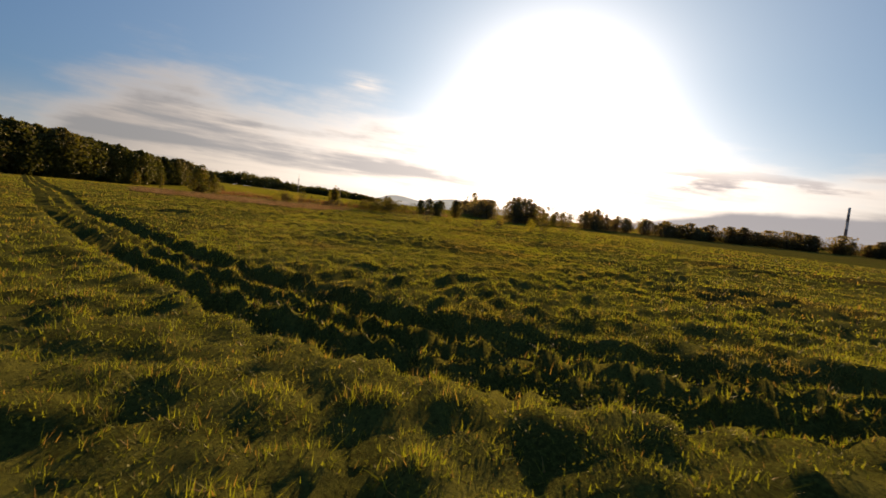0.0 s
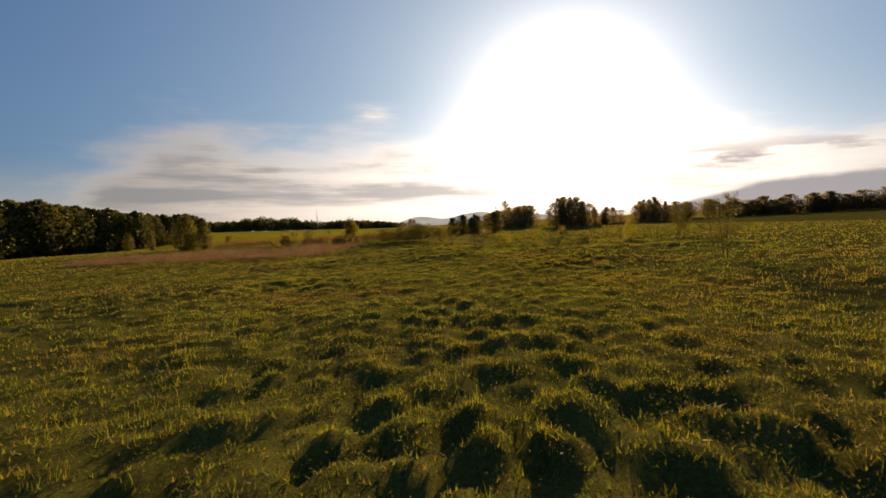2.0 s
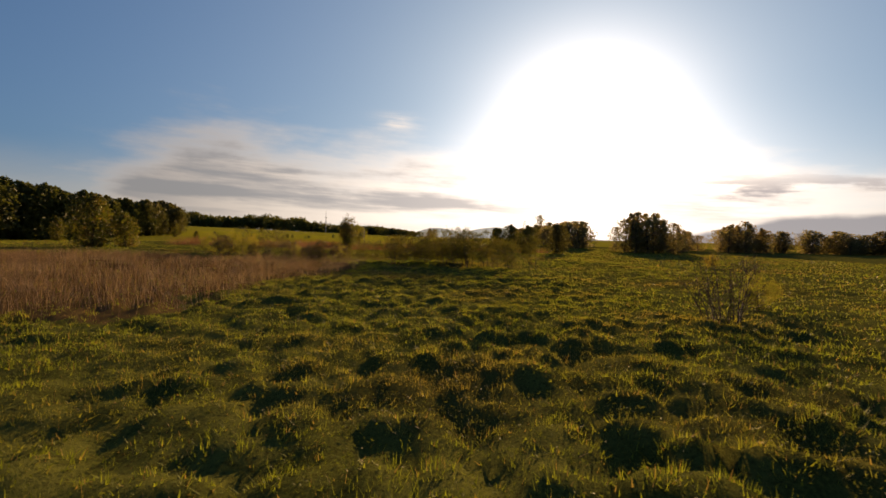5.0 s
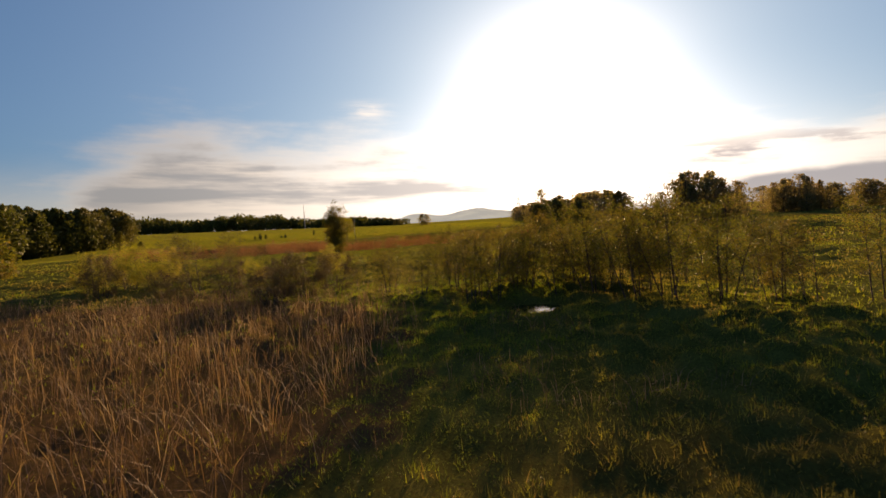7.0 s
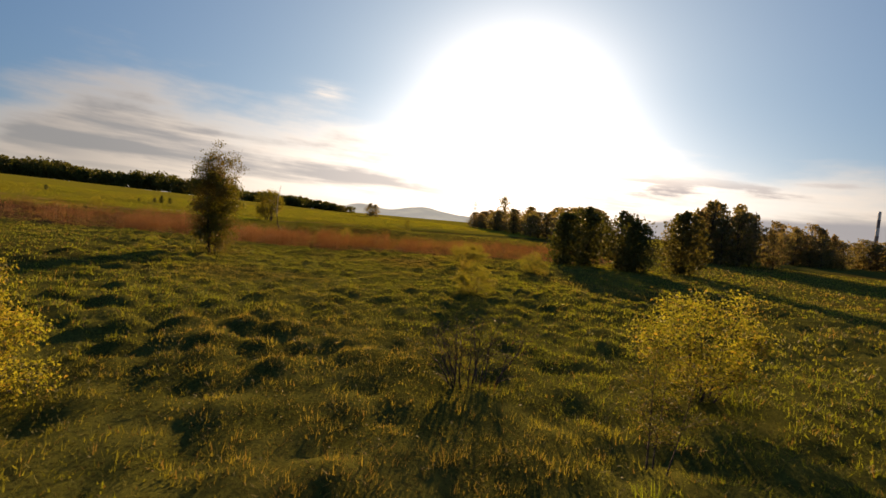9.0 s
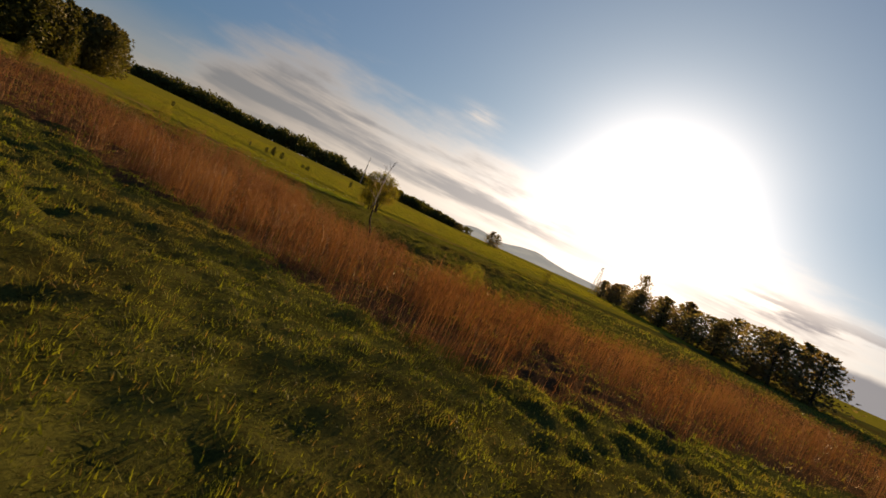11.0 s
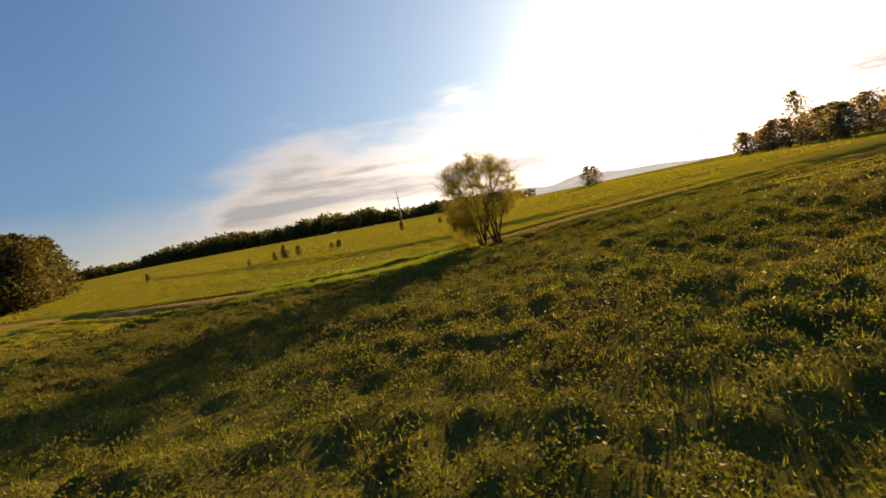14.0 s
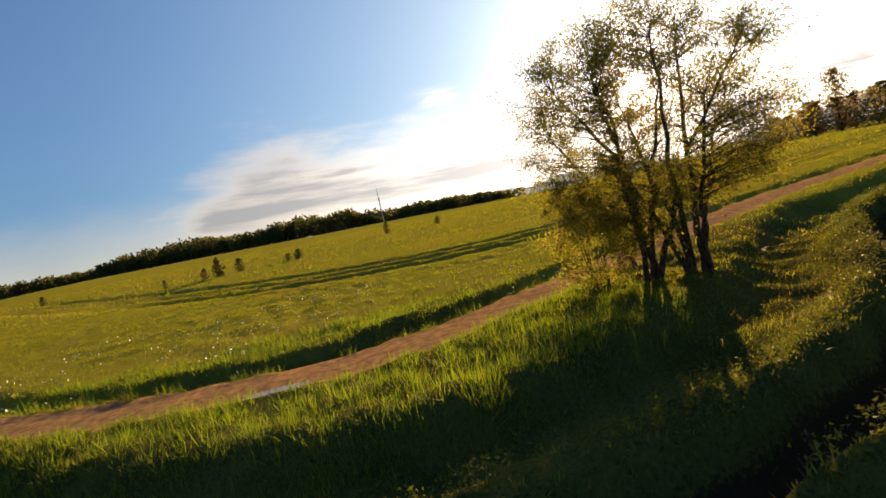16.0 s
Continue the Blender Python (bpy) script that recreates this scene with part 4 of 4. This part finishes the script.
def willow(height, width, leaves):
    """A round many-stemmed willow: stems fan out of two stools, boughs bow outwards and twigs carry narrow leaves."""
    rng = random.Random(21)
    root = thing("willow", "round many-stemmed willow with thin backlit leaves by the road", "tree")
    mid, half = Vector((0, 0, height * 0.55)), Vector((width * 0.5, width * 0.5, height * 0.45))

    stems, spine = 11, []
    for k in range(stems):
        side = -1 if k % 2 else 1
        f = (k + 0.5) / stems
        az, sink = k * 2.4 + rng.gauss(0, 0.12), 0.96 - 0.86 * f
        flat = math.sqrt(1 - sink * sink)
        end = mid + Vector((math.cos(az) * flat * half.x, math.sin(az) * flat * half.y, sink * half.z)) * 0.80
        start = Vector((0.40 * side + rng.gauss(0, 0.08), rng.gauss(0, 0.12), -0.15))
        ctrl = start.lerp(end, 0.42) + Vector((-math.cos(az) * 0.25 * flat, -math.sin(az) * 0.25 * flat, 0.30 + 0.25 * flat))
        pts = [p + Vector((rng.gauss(0, 0.03), rng.gauss(0, 0.03), 0)) * (i > 0) for i, p in enumerate(arch(start, ctrl, end, 10))]
        thick = 0.070 - 0.022 * f
        rad = [thick * (1 - i / 10) ** 0.8 + 0.008 for i in range(11)]
        store = ([], [])
        tube(store, pts, rad, 7)
        stem = part("trunk", mesh_of("trunk", np.concatenate(store[0]), store[1], M_BARK, True), root)
        spine += [(pts[i].lerp(pts[i + 1], q), rad[i], stem) for i in range(2, 10) for q in (0.0, 0.5)]
    # boughs reach for spots strewn evenly through the crown, thinner in its heart
    goals = []
    while len(goals) < 420:
        d = Vector((rng.uniform(-1, 1), rng.uniform(-1, 1), rng.uniform(-1, 1)))
        low = -0.56 if d.x > 0.1 else -0.80
        if d.length > 0.96 or d.z < low or (d.length < 0.52 and rng.random() < 0.75):
            continue
        if d.z < 0:
            d = Vector((d.x * 0.97, d.y * 0.97, d.z))
        q = Vector((d.x * half.x, d.y * half.y, mid.z + d.z * half.z))
        if all((q - g).length > 0.30 for g in goals[-60:]):
            goals.append(q)
    twigs, centres = ([], []), []
    for goal in goals:
        p, r, stem = min(spine, key=lambda q: (q[0] - goal).length + 1.5 * max(0.0, q[0].z - goal.z + 0.25))
        way = goal - p
        bow = arch(p, p + way * 0.5 + Vector((rng.gauss(0, 0.08), rng.gauss(0, 0.08), 0.10)) * way.length, goal, 4)
        br = [max(0.006, r * 0.36) * (1 - q / 4) + 0.003 for q in range(5)]
        fine = ([], [])
        tube(fine, bow, br, 5)
        part("branch", mesh_of("branch", np.concatenate(fine[0]), fine[1], M_BARK, True), stem)
        out = (goal - mid * 0.8).normalized()
        for q in range(8):
            a = bow[2 + q % 3].lerp(bow[min(4, 3 + q % 3)], rng.random())
            c = rng.random() * 2 * math.pi
            tw, tr = limb(rng, a, out * 0.55 + Vector((math.cos(c), math.sin(c), rng.gauss(0.15, 0.4))), 0.25 + 0.38 * rng.random(), 0.004, 0.0015, 0.18, -0.06, 4)
            tube(twigs, tw, tr, 3)
            centres += along(rng, tw, leaves // (len(goals) * 8), 0.075, 0.05)
    tagged(part("twig_mass", mesh_of("twig_mass", np.concatenate(twigs[0]), twigs[1], M_BARK, True), root), kind="stuff")
    part("crown", leaf_mesh("crown", centres, 0.050, M_LEAF, 3, 2.6, 0.4, corners=3), root)
    return root


w = willow(5.5, 5.2, 104000)
w.matrix_basis = pose(25.75, 205.4, height_at(25.75, 205.4), 0, 0, -25)
b = dome_tree("birch", "leafy young birch with hanging twigs beside the reeds", "tree", 5, 5.8, 2.65, 2, 160, 36000, 0.070, M_BIRCHLEAF, M_BARK, low=0.02, lean=0.06, thick=0.07, aspect=1.6, droop=0.5, jitter=0.12, full=0.15, corners=3)
b.matrix_basis = pose(18.3, 143.2, height_at(18.3, 143.2), 0, 0, 0)


def dead_birch():
    rng = random.Random(8)
    root = thing("dead_birch", "bare dead birch with a crooked pale trunk", "dead tree")
    line = [(0.06, -0.25, -1.25), (0.05, -0.22, -0.75), (0.02, -0.15, -0.35), (-0.03, -0.08, -0.02), (-0.18, -0.03, 0.30), (-0.34, 0, 0.66), (-0.39, 0, 1.25), (-0.45, 0.02, 1.66), (-0.47, 0, 2.16),
            (-0.46, 0.03, 2.6), (-0.47, 0, 3.05), (-0.44, 0, 3.63), (-0.40, 0.02, 4.2), (-0.32, 0, 4.8), (-0.26, 0, 5.15)]
    pts = [Vector(p) for p in line]
    rad = [0.085, 0.08, 0.076, 0.074, 0.07, 0.06, 0.052, 0.046, 0.042, 0.038, 0.034, 0.028, 0.022, 0.013, 0.005]
    stems = []
    for lo, hi, mat, label in ((0, 7, M_ROT, "dark rotten foot of the trunk"), (7, 15, M_BIRCH, "pale peeling birch trunk")):
        store = ([], [])
        tube(store, pts[lo:hi + (hi < 15)], rad[lo:hi + (hi < 15)], 8)
        stems.append(part("trunk", mesh_of("trunk", np.concatenate(store[0]), store[1], mat, True), root, label))
    # height on the trunk, side, length, steepness, bow of each bare bough, and whether it forks
    for z, side, ln, rise, bow, fork in ((1.40, -1, 0.50, 1.0, 0.10, 0), (2.08, -1, 0.85, 0.75, -0.03, 0), (2.38, -1, 1.30, 1.35, -0.12, 1), (2.42, 1, 0.56, 2.6, 0.05, 0), (3.12, -1, 0.92, 1.30, -0.26, 1), (3.25, -1, 0.88, 1.7, 0.03, 1),
                                         (3.46, -1, 1.00, 2.3, 0.08, 1), (4.02, 1, 0.42, 1.7, 0.0, 0), (4.14, -1, 0.62, 1.5, -0.10, 1), (4.22, 1, 0.80, 2.0, 0.05, 1), (4.45, -1, 0.42, 1.9, 0.1, 0), (4.62, 1, 0.45, 2.2, 0.05, 0)):
        i = max(k for k in range(14) if pts[k].z <= z)
        q = pts[i].lerp(pts[i + 1], (z - pts[i].z) / (pts[i + 1].z - pts[i].z))
        store = ([], [])
        bp, br = limb(rng, q, (side, rng.gauss(0, 0.30), rise), ln * 1.25, rad[i] * 0.52, 0.006, 0.07, bow, 6)
        tube(store, bp, br, 5)
        part("branch", mesh_of("branch", np.concatenate(store[0]), store[1], M_BIRCH, True), stems[z > 1.6])
        if fork:
            store = ([], [])
            tp, tr = limb(rng, bp[3], (side * 0.25, rng.gauss(0, 0.3), 1.4), ln * 0.36, br[3] * 0.8, 0.003, 0.10, 0.08, 3)
            tube(store, tp, tr, 4)
            tp, tr = limb(rng, bp[5], (side, rng.gauss(0, 0.3), 1.0), ln * 0.2, br[5], 0.003, 0.10, 0.12, 3)
            tube(store, tp, tr, 4)
            part("branch", mesh_of("branch", np.concatenate(store[0]), store[1], M_BIRCH, True), stems[z > 1.6])
    root.matrix_basis = pose(24.9, 177.2, 0, 0, 0, 0)


dead_birch()

# ---- shrubs and saplings in the meadow ----
SAPLING = [small_tree("sapling", "thin young willow sapling with sparse leaves", "sapling", 40 + k, 1.0, 0.38, 3, 5600, 0.0130, M_BIRCHLEAF, M_BARK, clear=0.36, lean=0.17, twigs=9, thick=0.0090, aspect=1.8, jitter=0.024, bend=0.045) for k in range(3)]
BUSH = [dome_tree("bush", "dense green willow bush", "bush", 50 + k, 1.0, 1.05, 7, 60, 10500, 0.023, M_LEAF, M_BARK, low=0.0, lean=0.40, thick=0.011, aspect=1.8, jitter=0.045, full=0.35, corners=3) for k in range(3)]
RUSSET = [dome_tree("bush", "brown-leaved low bush", "bush", 56 + k, 1.0, 1.05, 8, 52, 8000, 0.021, M_RUSSET, M_BARK, low=0.0, lean=0.35, thick=0.011, aspect=1.8, jitter=0.045, full=0.35, corners=3) for k in range(2)]
BARE = [small_tree("shrub", "nearly leafless reddish shrub of upright twigs", "shrub", 60, 1.0, 0.9, 13, 260, 0.03, M_RUSSET, M_BARK, clear=0.3, lean=0.40, twigs=6, thick=0.014, aspect=2.0, jitter=0.05)]


def plant(kind, x, y, h, wide, label, category, group=""):
    k = int(x * 7 + y * 3) % len(kind)
    stand(kind[k], x, y, h, (x * 53 + y * 17) % 360, label, category, group, sink=0.02, wide=wide)


G1, G2 = "young willows by the pond", "bushes in the meadow"
rng = random.Random(12)
thicket = [(17.0, 109.3, 2.4), (19.0, 108.9, 2.1), (19.8, 106.0, 3.0), (19.6, 107.9, 2.5), (20.3, 105.4, 2.9), (21.2, 105.7, 2.7), (21.9, 106.5, 3.2), (22.4, 104.9, 3.1), (23.2, 103.9, 3.5), (24.8, 103.4, 3.2), (27.5, 104.6, 3.1), (22.3, 107.8, 3.0), (20.9, 108.4, 2.8), (28.4, 102.4, 2.9)]
thicket += [(28.6, 98.6, 3.0), (27.1, 99.4, 2.9), (26.0, 99.6, 3.0), (25.0, 100.4, 3.3), (24.3, 101.4, 3.5), (23.6, 102.2, 3.3), (24.6, 102.3, 3.4), (25.7, 101.2, 3.1), (27.4, 100.6, 2.8), (24.2, 104.6, 3.2), (23.6, 105.8, 3.1)]
while len(thicket) < 40:
    x, y = 19.4 + 6.5 * rng.random(), 103.6 + 6.0 * rng.random()
    if y > 109.8 - 0.9 * (x - 18) and math.hypot(x - 20.8, y - 104.1) > 1.2 and min(math.hypot(x - q[0], y - q[1]) for q in thicket) > 0.66:
        thicket.append((x, y, 2.0 + 1.3 * rng.random()))
for x, y, h in thicket:
    if math.hypot(x - 20.8, y - 104.1) < 0.8:
        x, y = x + 0.9, y + 0.7
    plant(SAPLING, x, y, h * (0.84 + 0.26 * rng.random()), 1.05, "slender young willow with sparse sunlit leaves by the pond", "young tree", G1)
for x, y, h in ((17.1, 108.8, 2.4), (17.9, 106.9, 2.4), (19.2, 105.1, 2.9), (16.2, 112.2, 1.5), (13.2, 111.4, 1.7), (8.7, 118.2, 3.2), (4.5, 135.4, 3.7), (8.7, 134.6, 3.5), (28.9, 48.6, 3.9), (45.6, 70.8, 4.2), (23.5, 118.4, 1.6), (49, 200, 2.4),
                (54, 80, 2.2), (10.2, 119.0, 2.2), (3.9, 119.0, 2.6), (15.3, 116.2, 1.7)):
    plant(SAPLING, x, y, h, 1.1, "lone thin sapling standing in the meadow grass", "sapling", "lone saplings")
for x, y, h, wd in ((4.8, 121.4, 3.0, 0.75), (2.6, 122.4, 2.6, 0.8), (6.6, 122.0, 2.5, 0.7), (11.4, 119.2, 1.6, 1.1), (16.0, 121.8, 1.9, 0.9), (26.6, 120.4, 2.1, 1.1),
                    (27.4, 131, 1.5, 1.1), (32.9, 143.2, 1.6, 1.2), (30.9, 168.6, 1.9, 0.8), (34.5, 145.0, 1.5, 1.2), (40.5, 72.5, 2.2, 0.7), (29.2, 79.8, 1.5, 0.9), (52, 107, 1.6, 0.9), (36, 140, 1.4, 1.3)):
    plant(BUSH, x, y, h, wd, "low green willow bush in the wet meadow", "bush", G2)
for x, y, h, wd in ((12.6, 110.0, 1.7, 1.15), (13.3, 112.8, 2.0, 1.05), (9.0, 112.6, 1.6, 1.0), (14.0, 111.4, 2.2, 0.95), (15.4, 112.4, 2.0, 0.9), (10.7, 114.0, 2.0, 0.95), (4.4, 118.2, 2.5, 0.8), (12.4, 113.4, 1.5, 1.0), (12.8, 118.0, 1.5, 0.9), (7.4, 116.2, 1.6, 0.9), (21.6, 114.0, 1.5, 0.9)):
    plant(RUSSET, x, y, h, wd, "brownish bush with withered leaves by the pond", "bush", "brown bushes")
for x, y, h, wd in ((24.4, 76.4, 2.5, 0.8), (30.4, 70.6, 1.3, 1.0), (33.6, 70.2, 1.2, 1.0), (46.6, 97, 1.6, 1.0), (22.6, 121.5, 1.4, 1.0)):
    plant(BARE, x, y, h, wd, "reddish shrub of upright bare twigs in the meadow", "shrub", "bare shrubs")
plant(BUSH, 24.3, 205.4, 2.4, 0.75, "leafy green bush at the foot of the willow", "bush")
plant(BUSH, 3.1, 195.3, 2.2, 0.5, "slim green bush in the meadow before the field", "bush", G2)

# ---- woods ----
SHAPES = ((0.06, 0.32, 0.8), (0.05, 0.28, 0.7), (0.08, 0.36, 0.9), (0.05, 0.26, 0.65))
BROAD = [far_tree(70 + k, 30, 3300, M_FOREST, s, 0.040) for k, s in enumerate(SHAPES)]
INNER = [far_tree(76 + k, 24, 1100, M_FOREST, s, 0.062) for k, s in enumerate(SHAPES)]
# small, sparse leaves let sky through, adding to the haze in M_FARLEAF's colour
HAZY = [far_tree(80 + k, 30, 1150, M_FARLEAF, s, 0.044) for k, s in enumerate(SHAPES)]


def wood(spots, label, group, seed, kind=BROAD):
    g = random.Random(seed)
    for x, y, h, wd in spots:
        stand(kind[int(g.random() * 4)], x, y, h, g.random() * 360, label, "tree", group, sink=0.1, wide=wd)


wood([(5.8, 244, 1.9, 1.0), (7.3, 245.5, 1.5, 1.1), (4.4, 244.6, 1.2, 1.0), (12.7, 245.5, 1.1, 1.5), (11.6, 246.2, 0.8, 1.6), (1.5, 243, 1.0, 0.8), (21.5, 258, 1.6, 0.8), (27.5, 256, 1.0, 1.2), (-20, 262, 1.3, 1.0)], "small dark green bush in the open field", "field bushes", 9, INNER)
rng = random.Random(31)
front, behind = [], []
for row in range(4):
    count = 44 if row < 2 else 28
    for i in range(count):
        f = (i + rng.random() * 0.8) / count
        (front if row < 2 else behind).append((-30 - 66 * f - row * 3.4 + rng.gauss(0, 0.9), 249 - 134 * f + row * 1.6 + rng.gauss(0, 0.9), (9.4 + 6.0 * min(1.0, f * 2.2)) * (0.88 + 0.18 * rng.random()) + 0.5 * row, 1.10 + 0.35 * rng.random()))
front += [(-32.5, 256.5, 10.6, 1.1), (-36.5, 258.5, 12, 1.2), (-34.5, 263, 11, 1.1), (-37, 254, 11.6, 1.2), (-33, 252, 10.4, 1.2)]
wood(front, "full-crowned deciduous tree in the dark forest edge", "forest edge", 1)
wood(behind, "dark deciduous tree standing inside the forest", "forest edge", 11, INNER)
LIGHT = [far_tree(90 + k, 30, 3000, M_BIRCHLEAF, (0.03, 0.36, 0.9), 0.040) for k in range(2)] * 2
wood([(-16, 143.5, 7.4, 1.25), (-12.6, 145.5, 5.2, 1.1), (-30, 176, 4.5, 0.6), (-40, 192, 5.5, 0.8), (-26, 232, 5, 0.7), (-14.6, 203.4, 3.0, 0.85)], "lighter green round-crowned tree before the forest", "trees before the forest", 2, LIGHT)


def clump(cx, cy, radius, count, tall, wide):
    """Trees crowded into one rounded clump, tallest in the middle."""
    out = []
    for k in range(count):
        a, d = k * 2.4, math.sqrt((k + 0.3) / count)
        out.append((cx + math.cos(a) * d * radius + rng.gauss(0, 0.4), cy + math.sin(a) * d * radius + rng.gauss(0, 0.4), tall * (1 - 0.34 * d * d) * (0.92 + 0.14 * rng.random()), wide))
    return out


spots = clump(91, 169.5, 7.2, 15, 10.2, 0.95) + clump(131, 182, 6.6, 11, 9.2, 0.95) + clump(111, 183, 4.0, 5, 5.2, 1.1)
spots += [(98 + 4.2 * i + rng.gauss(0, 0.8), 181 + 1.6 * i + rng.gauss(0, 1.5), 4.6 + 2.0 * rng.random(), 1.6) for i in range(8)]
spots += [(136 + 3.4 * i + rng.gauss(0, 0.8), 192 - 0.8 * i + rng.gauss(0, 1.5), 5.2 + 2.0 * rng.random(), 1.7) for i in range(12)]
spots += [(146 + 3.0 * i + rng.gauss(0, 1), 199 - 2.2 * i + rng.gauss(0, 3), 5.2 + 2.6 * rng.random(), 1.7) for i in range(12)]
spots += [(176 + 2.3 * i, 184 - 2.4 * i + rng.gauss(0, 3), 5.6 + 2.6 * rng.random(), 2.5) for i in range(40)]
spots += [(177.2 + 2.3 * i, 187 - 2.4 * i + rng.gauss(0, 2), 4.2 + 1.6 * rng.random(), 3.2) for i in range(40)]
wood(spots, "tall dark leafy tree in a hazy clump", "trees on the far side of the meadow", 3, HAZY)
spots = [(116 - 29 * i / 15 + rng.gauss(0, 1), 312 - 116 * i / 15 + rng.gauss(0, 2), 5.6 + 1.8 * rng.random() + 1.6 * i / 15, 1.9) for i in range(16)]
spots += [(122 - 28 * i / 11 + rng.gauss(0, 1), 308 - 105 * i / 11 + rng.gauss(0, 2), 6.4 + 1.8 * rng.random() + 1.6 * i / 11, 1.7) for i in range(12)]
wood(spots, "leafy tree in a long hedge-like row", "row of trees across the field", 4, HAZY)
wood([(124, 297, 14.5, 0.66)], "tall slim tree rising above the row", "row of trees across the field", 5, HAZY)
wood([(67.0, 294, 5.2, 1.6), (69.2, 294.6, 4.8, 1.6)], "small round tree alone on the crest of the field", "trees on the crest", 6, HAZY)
wood([(44.8, 148.8, 4.8, 1.2), (47.8, 149.8, 5.3, 1.15), (51.0, 148.6, 5.2, 1.2), (55.2, 146.2, 5.8, 1.15), (48.7, 145.0, 4.4, 1.2)], "dense dark tree beside the reed bed", "trees beside the reeds", 7)


def far_woods():
    """The wooded skyline across the field: hundreds of crowns of leaf clumps."""
    r = np.random.RandomState(4)
    c = []
    for k in range(1100):
        f = r.rand()
        x = -330 + 430 * f
        y = 452 + 40 * r.rand() + 0.10 * abs(x)
        z = height_at(x, min(y, 480.0))
        h = (7.0 + 3.0 * r.rand()) * (0.72 + 0.6 * float(vnoise(np.array(x / 26.0), np.array(3.0), 12))) * (1.15 if -20 < x < 30 else 1.0) * (1.0 - 0.45 * smooth01(np.array((x - 40) / 50.0)))
        a = r.normal(size=(90, 3))
        a /= np.linalg.norm(a, axis=1)[:, None]
        a *= (0.6 + 0.4 * r.rand(90))[:, None] * np.array([[2.9, 2.9, h * 0.5]])
        c.append(a + np.array([[x, y, z + h * 0.48]]))
    tagged(new("far_woods", leaf_mesh("far_woods", np.concatenate(c), 1.3, M_FOREST, 6, 1.2, 0.0, corners=3)), "dark wooded skyline beyond the open field", "woods", kind="stuff")


far_woods()


def hills():
    xs, ys = np.linspace(0, 1900, 90), np.linspace(2100, 3100, 26)
    gx, gy = np.meshgrid(xs, ys)
    az = np.degrees(np.arctan2(gx - 15, gy - 100))
    prof = 48 * np.exp(-((az - 14) / 2.6) ** 2) + 56 * np.exp(-((az - 20.5) / 3.4) ** 2) + 30 * np.exp(-((az - 27) / 4.5) ** 2)
    z = prof * np.sin(np.clip((gy - 2100) / 1000, 0, 1) * math.pi) ** 0.7 * (0.94 + 0.12 * vnoise(gx / 60, gy / 60, 3)) + 2 * vnoise(gx / 14, gy / 14, 4) - 1.5
    i = (np.arange(25)[:, None] * 90 + np.arange(89)[None]).ravel()
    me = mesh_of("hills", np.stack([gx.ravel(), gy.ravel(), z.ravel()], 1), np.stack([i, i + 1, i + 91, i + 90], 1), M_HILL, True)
    tagged(new("backdrop", me), "wooded hills on the skyline, haze painted as blue-grey glow", "hills", kind="structure")


hills()


# ---- masts and chimney on the skyline ----
def rod(store, a, b, r0, r1, sides=6):
    tube(store, [a, b], [r0, r1], sides)


def radio_mast():
    root = thing("radio_mast", "thin grey radio mast behind the woods", "mast")
    s = ([], [])
    rod(s, (0, 0, -0.5), (0, 0, 10), 0.28, 0.22)
    rod(s, (0, 0, 10), (0, 0, 14.5), 0.16, 0.06)
    part("pole", mesh_of("pole", np.concatenate(s[0]), s[1], M_STEEL), root)
    for z in (7, 10):
        s = ([], [])
        rod(s, (-0.8, 0, z), (0.8, 0, z), 0.08, 0.08)
        part("crossbar", mesh_of("crossbar", np.concatenate(s[0]), s[1], M_STEEL), root)
    root.matrix_basis = pose(23.7, 408, height_at(23.7, 408))


def lattice_tower():
    root = thing("lattice_tower", "steel lattice tower on the skyline", "tower")
    for sx, sy in ((-1, -1), (1, -1), (1, 1), (-1, 1)):
        s = ([], [])
        rod(s, (1.6 * sx, 1.6 * sy, -0.5), (0.35 * sx, 0.35 * sy, 15), 0.08, 0.05)
        part("leg", mesh_of("leg", np.concatenate(s[0]), s[1], M_STEEL), root)
    for k in range(6):
        z0, z1 = 2.4 * k, 2.4 * (k + 1)
        w0, w1 = 1.6 - 1.25 * z0 / 15, 1.6 - 1.25 * z1 / 15
        for (ax, ay), (bx, by) in (((-1, -1), (1, -1)), ((1, -1), (1, 1)), ((1, 1), (-1, 1)), ((-1, 1), (-1, -1))):
            for (cx, cy), (dx, dy) in (((ax, ay), (bx, by)), ((bx, by), (ax, ay))):
                s = ([], [])
                rod(s, (cx * w0, cy * w0, z0), (dx * w1, dy * w1, z1), 0.035, 0.035, 4)
                part("brace", mesh_of("brace", np.concatenate(s[0]), s[1], M_STEEL), root)
    root.matrix_basis = pose(153, 381, height_at(153, 381) - 0.2)


def chimney():
    root = thing("chimney", "tall slim factory chimney with pale bands", "chimney")
    for k in range(6):
        s = ([], [])
        z0, z1 = 10.0 * k - (1 if k == 0 else 0), 10.0 * (k + 1)
        rod(s, (0, 0, z0), (0, 0, z1), 2.3 - 0.12 * k, 2.18 - 0.12 * k, 16)
        part("section", mesh_of("section", np.concatenate(s[0]), s[1], M_BAND if k in (3, 5) else M_BRICK, True), root)
    root.matrix_basis = pose(755, 478, 0.5)


radio_mast()
lattice_tower()
chimney()
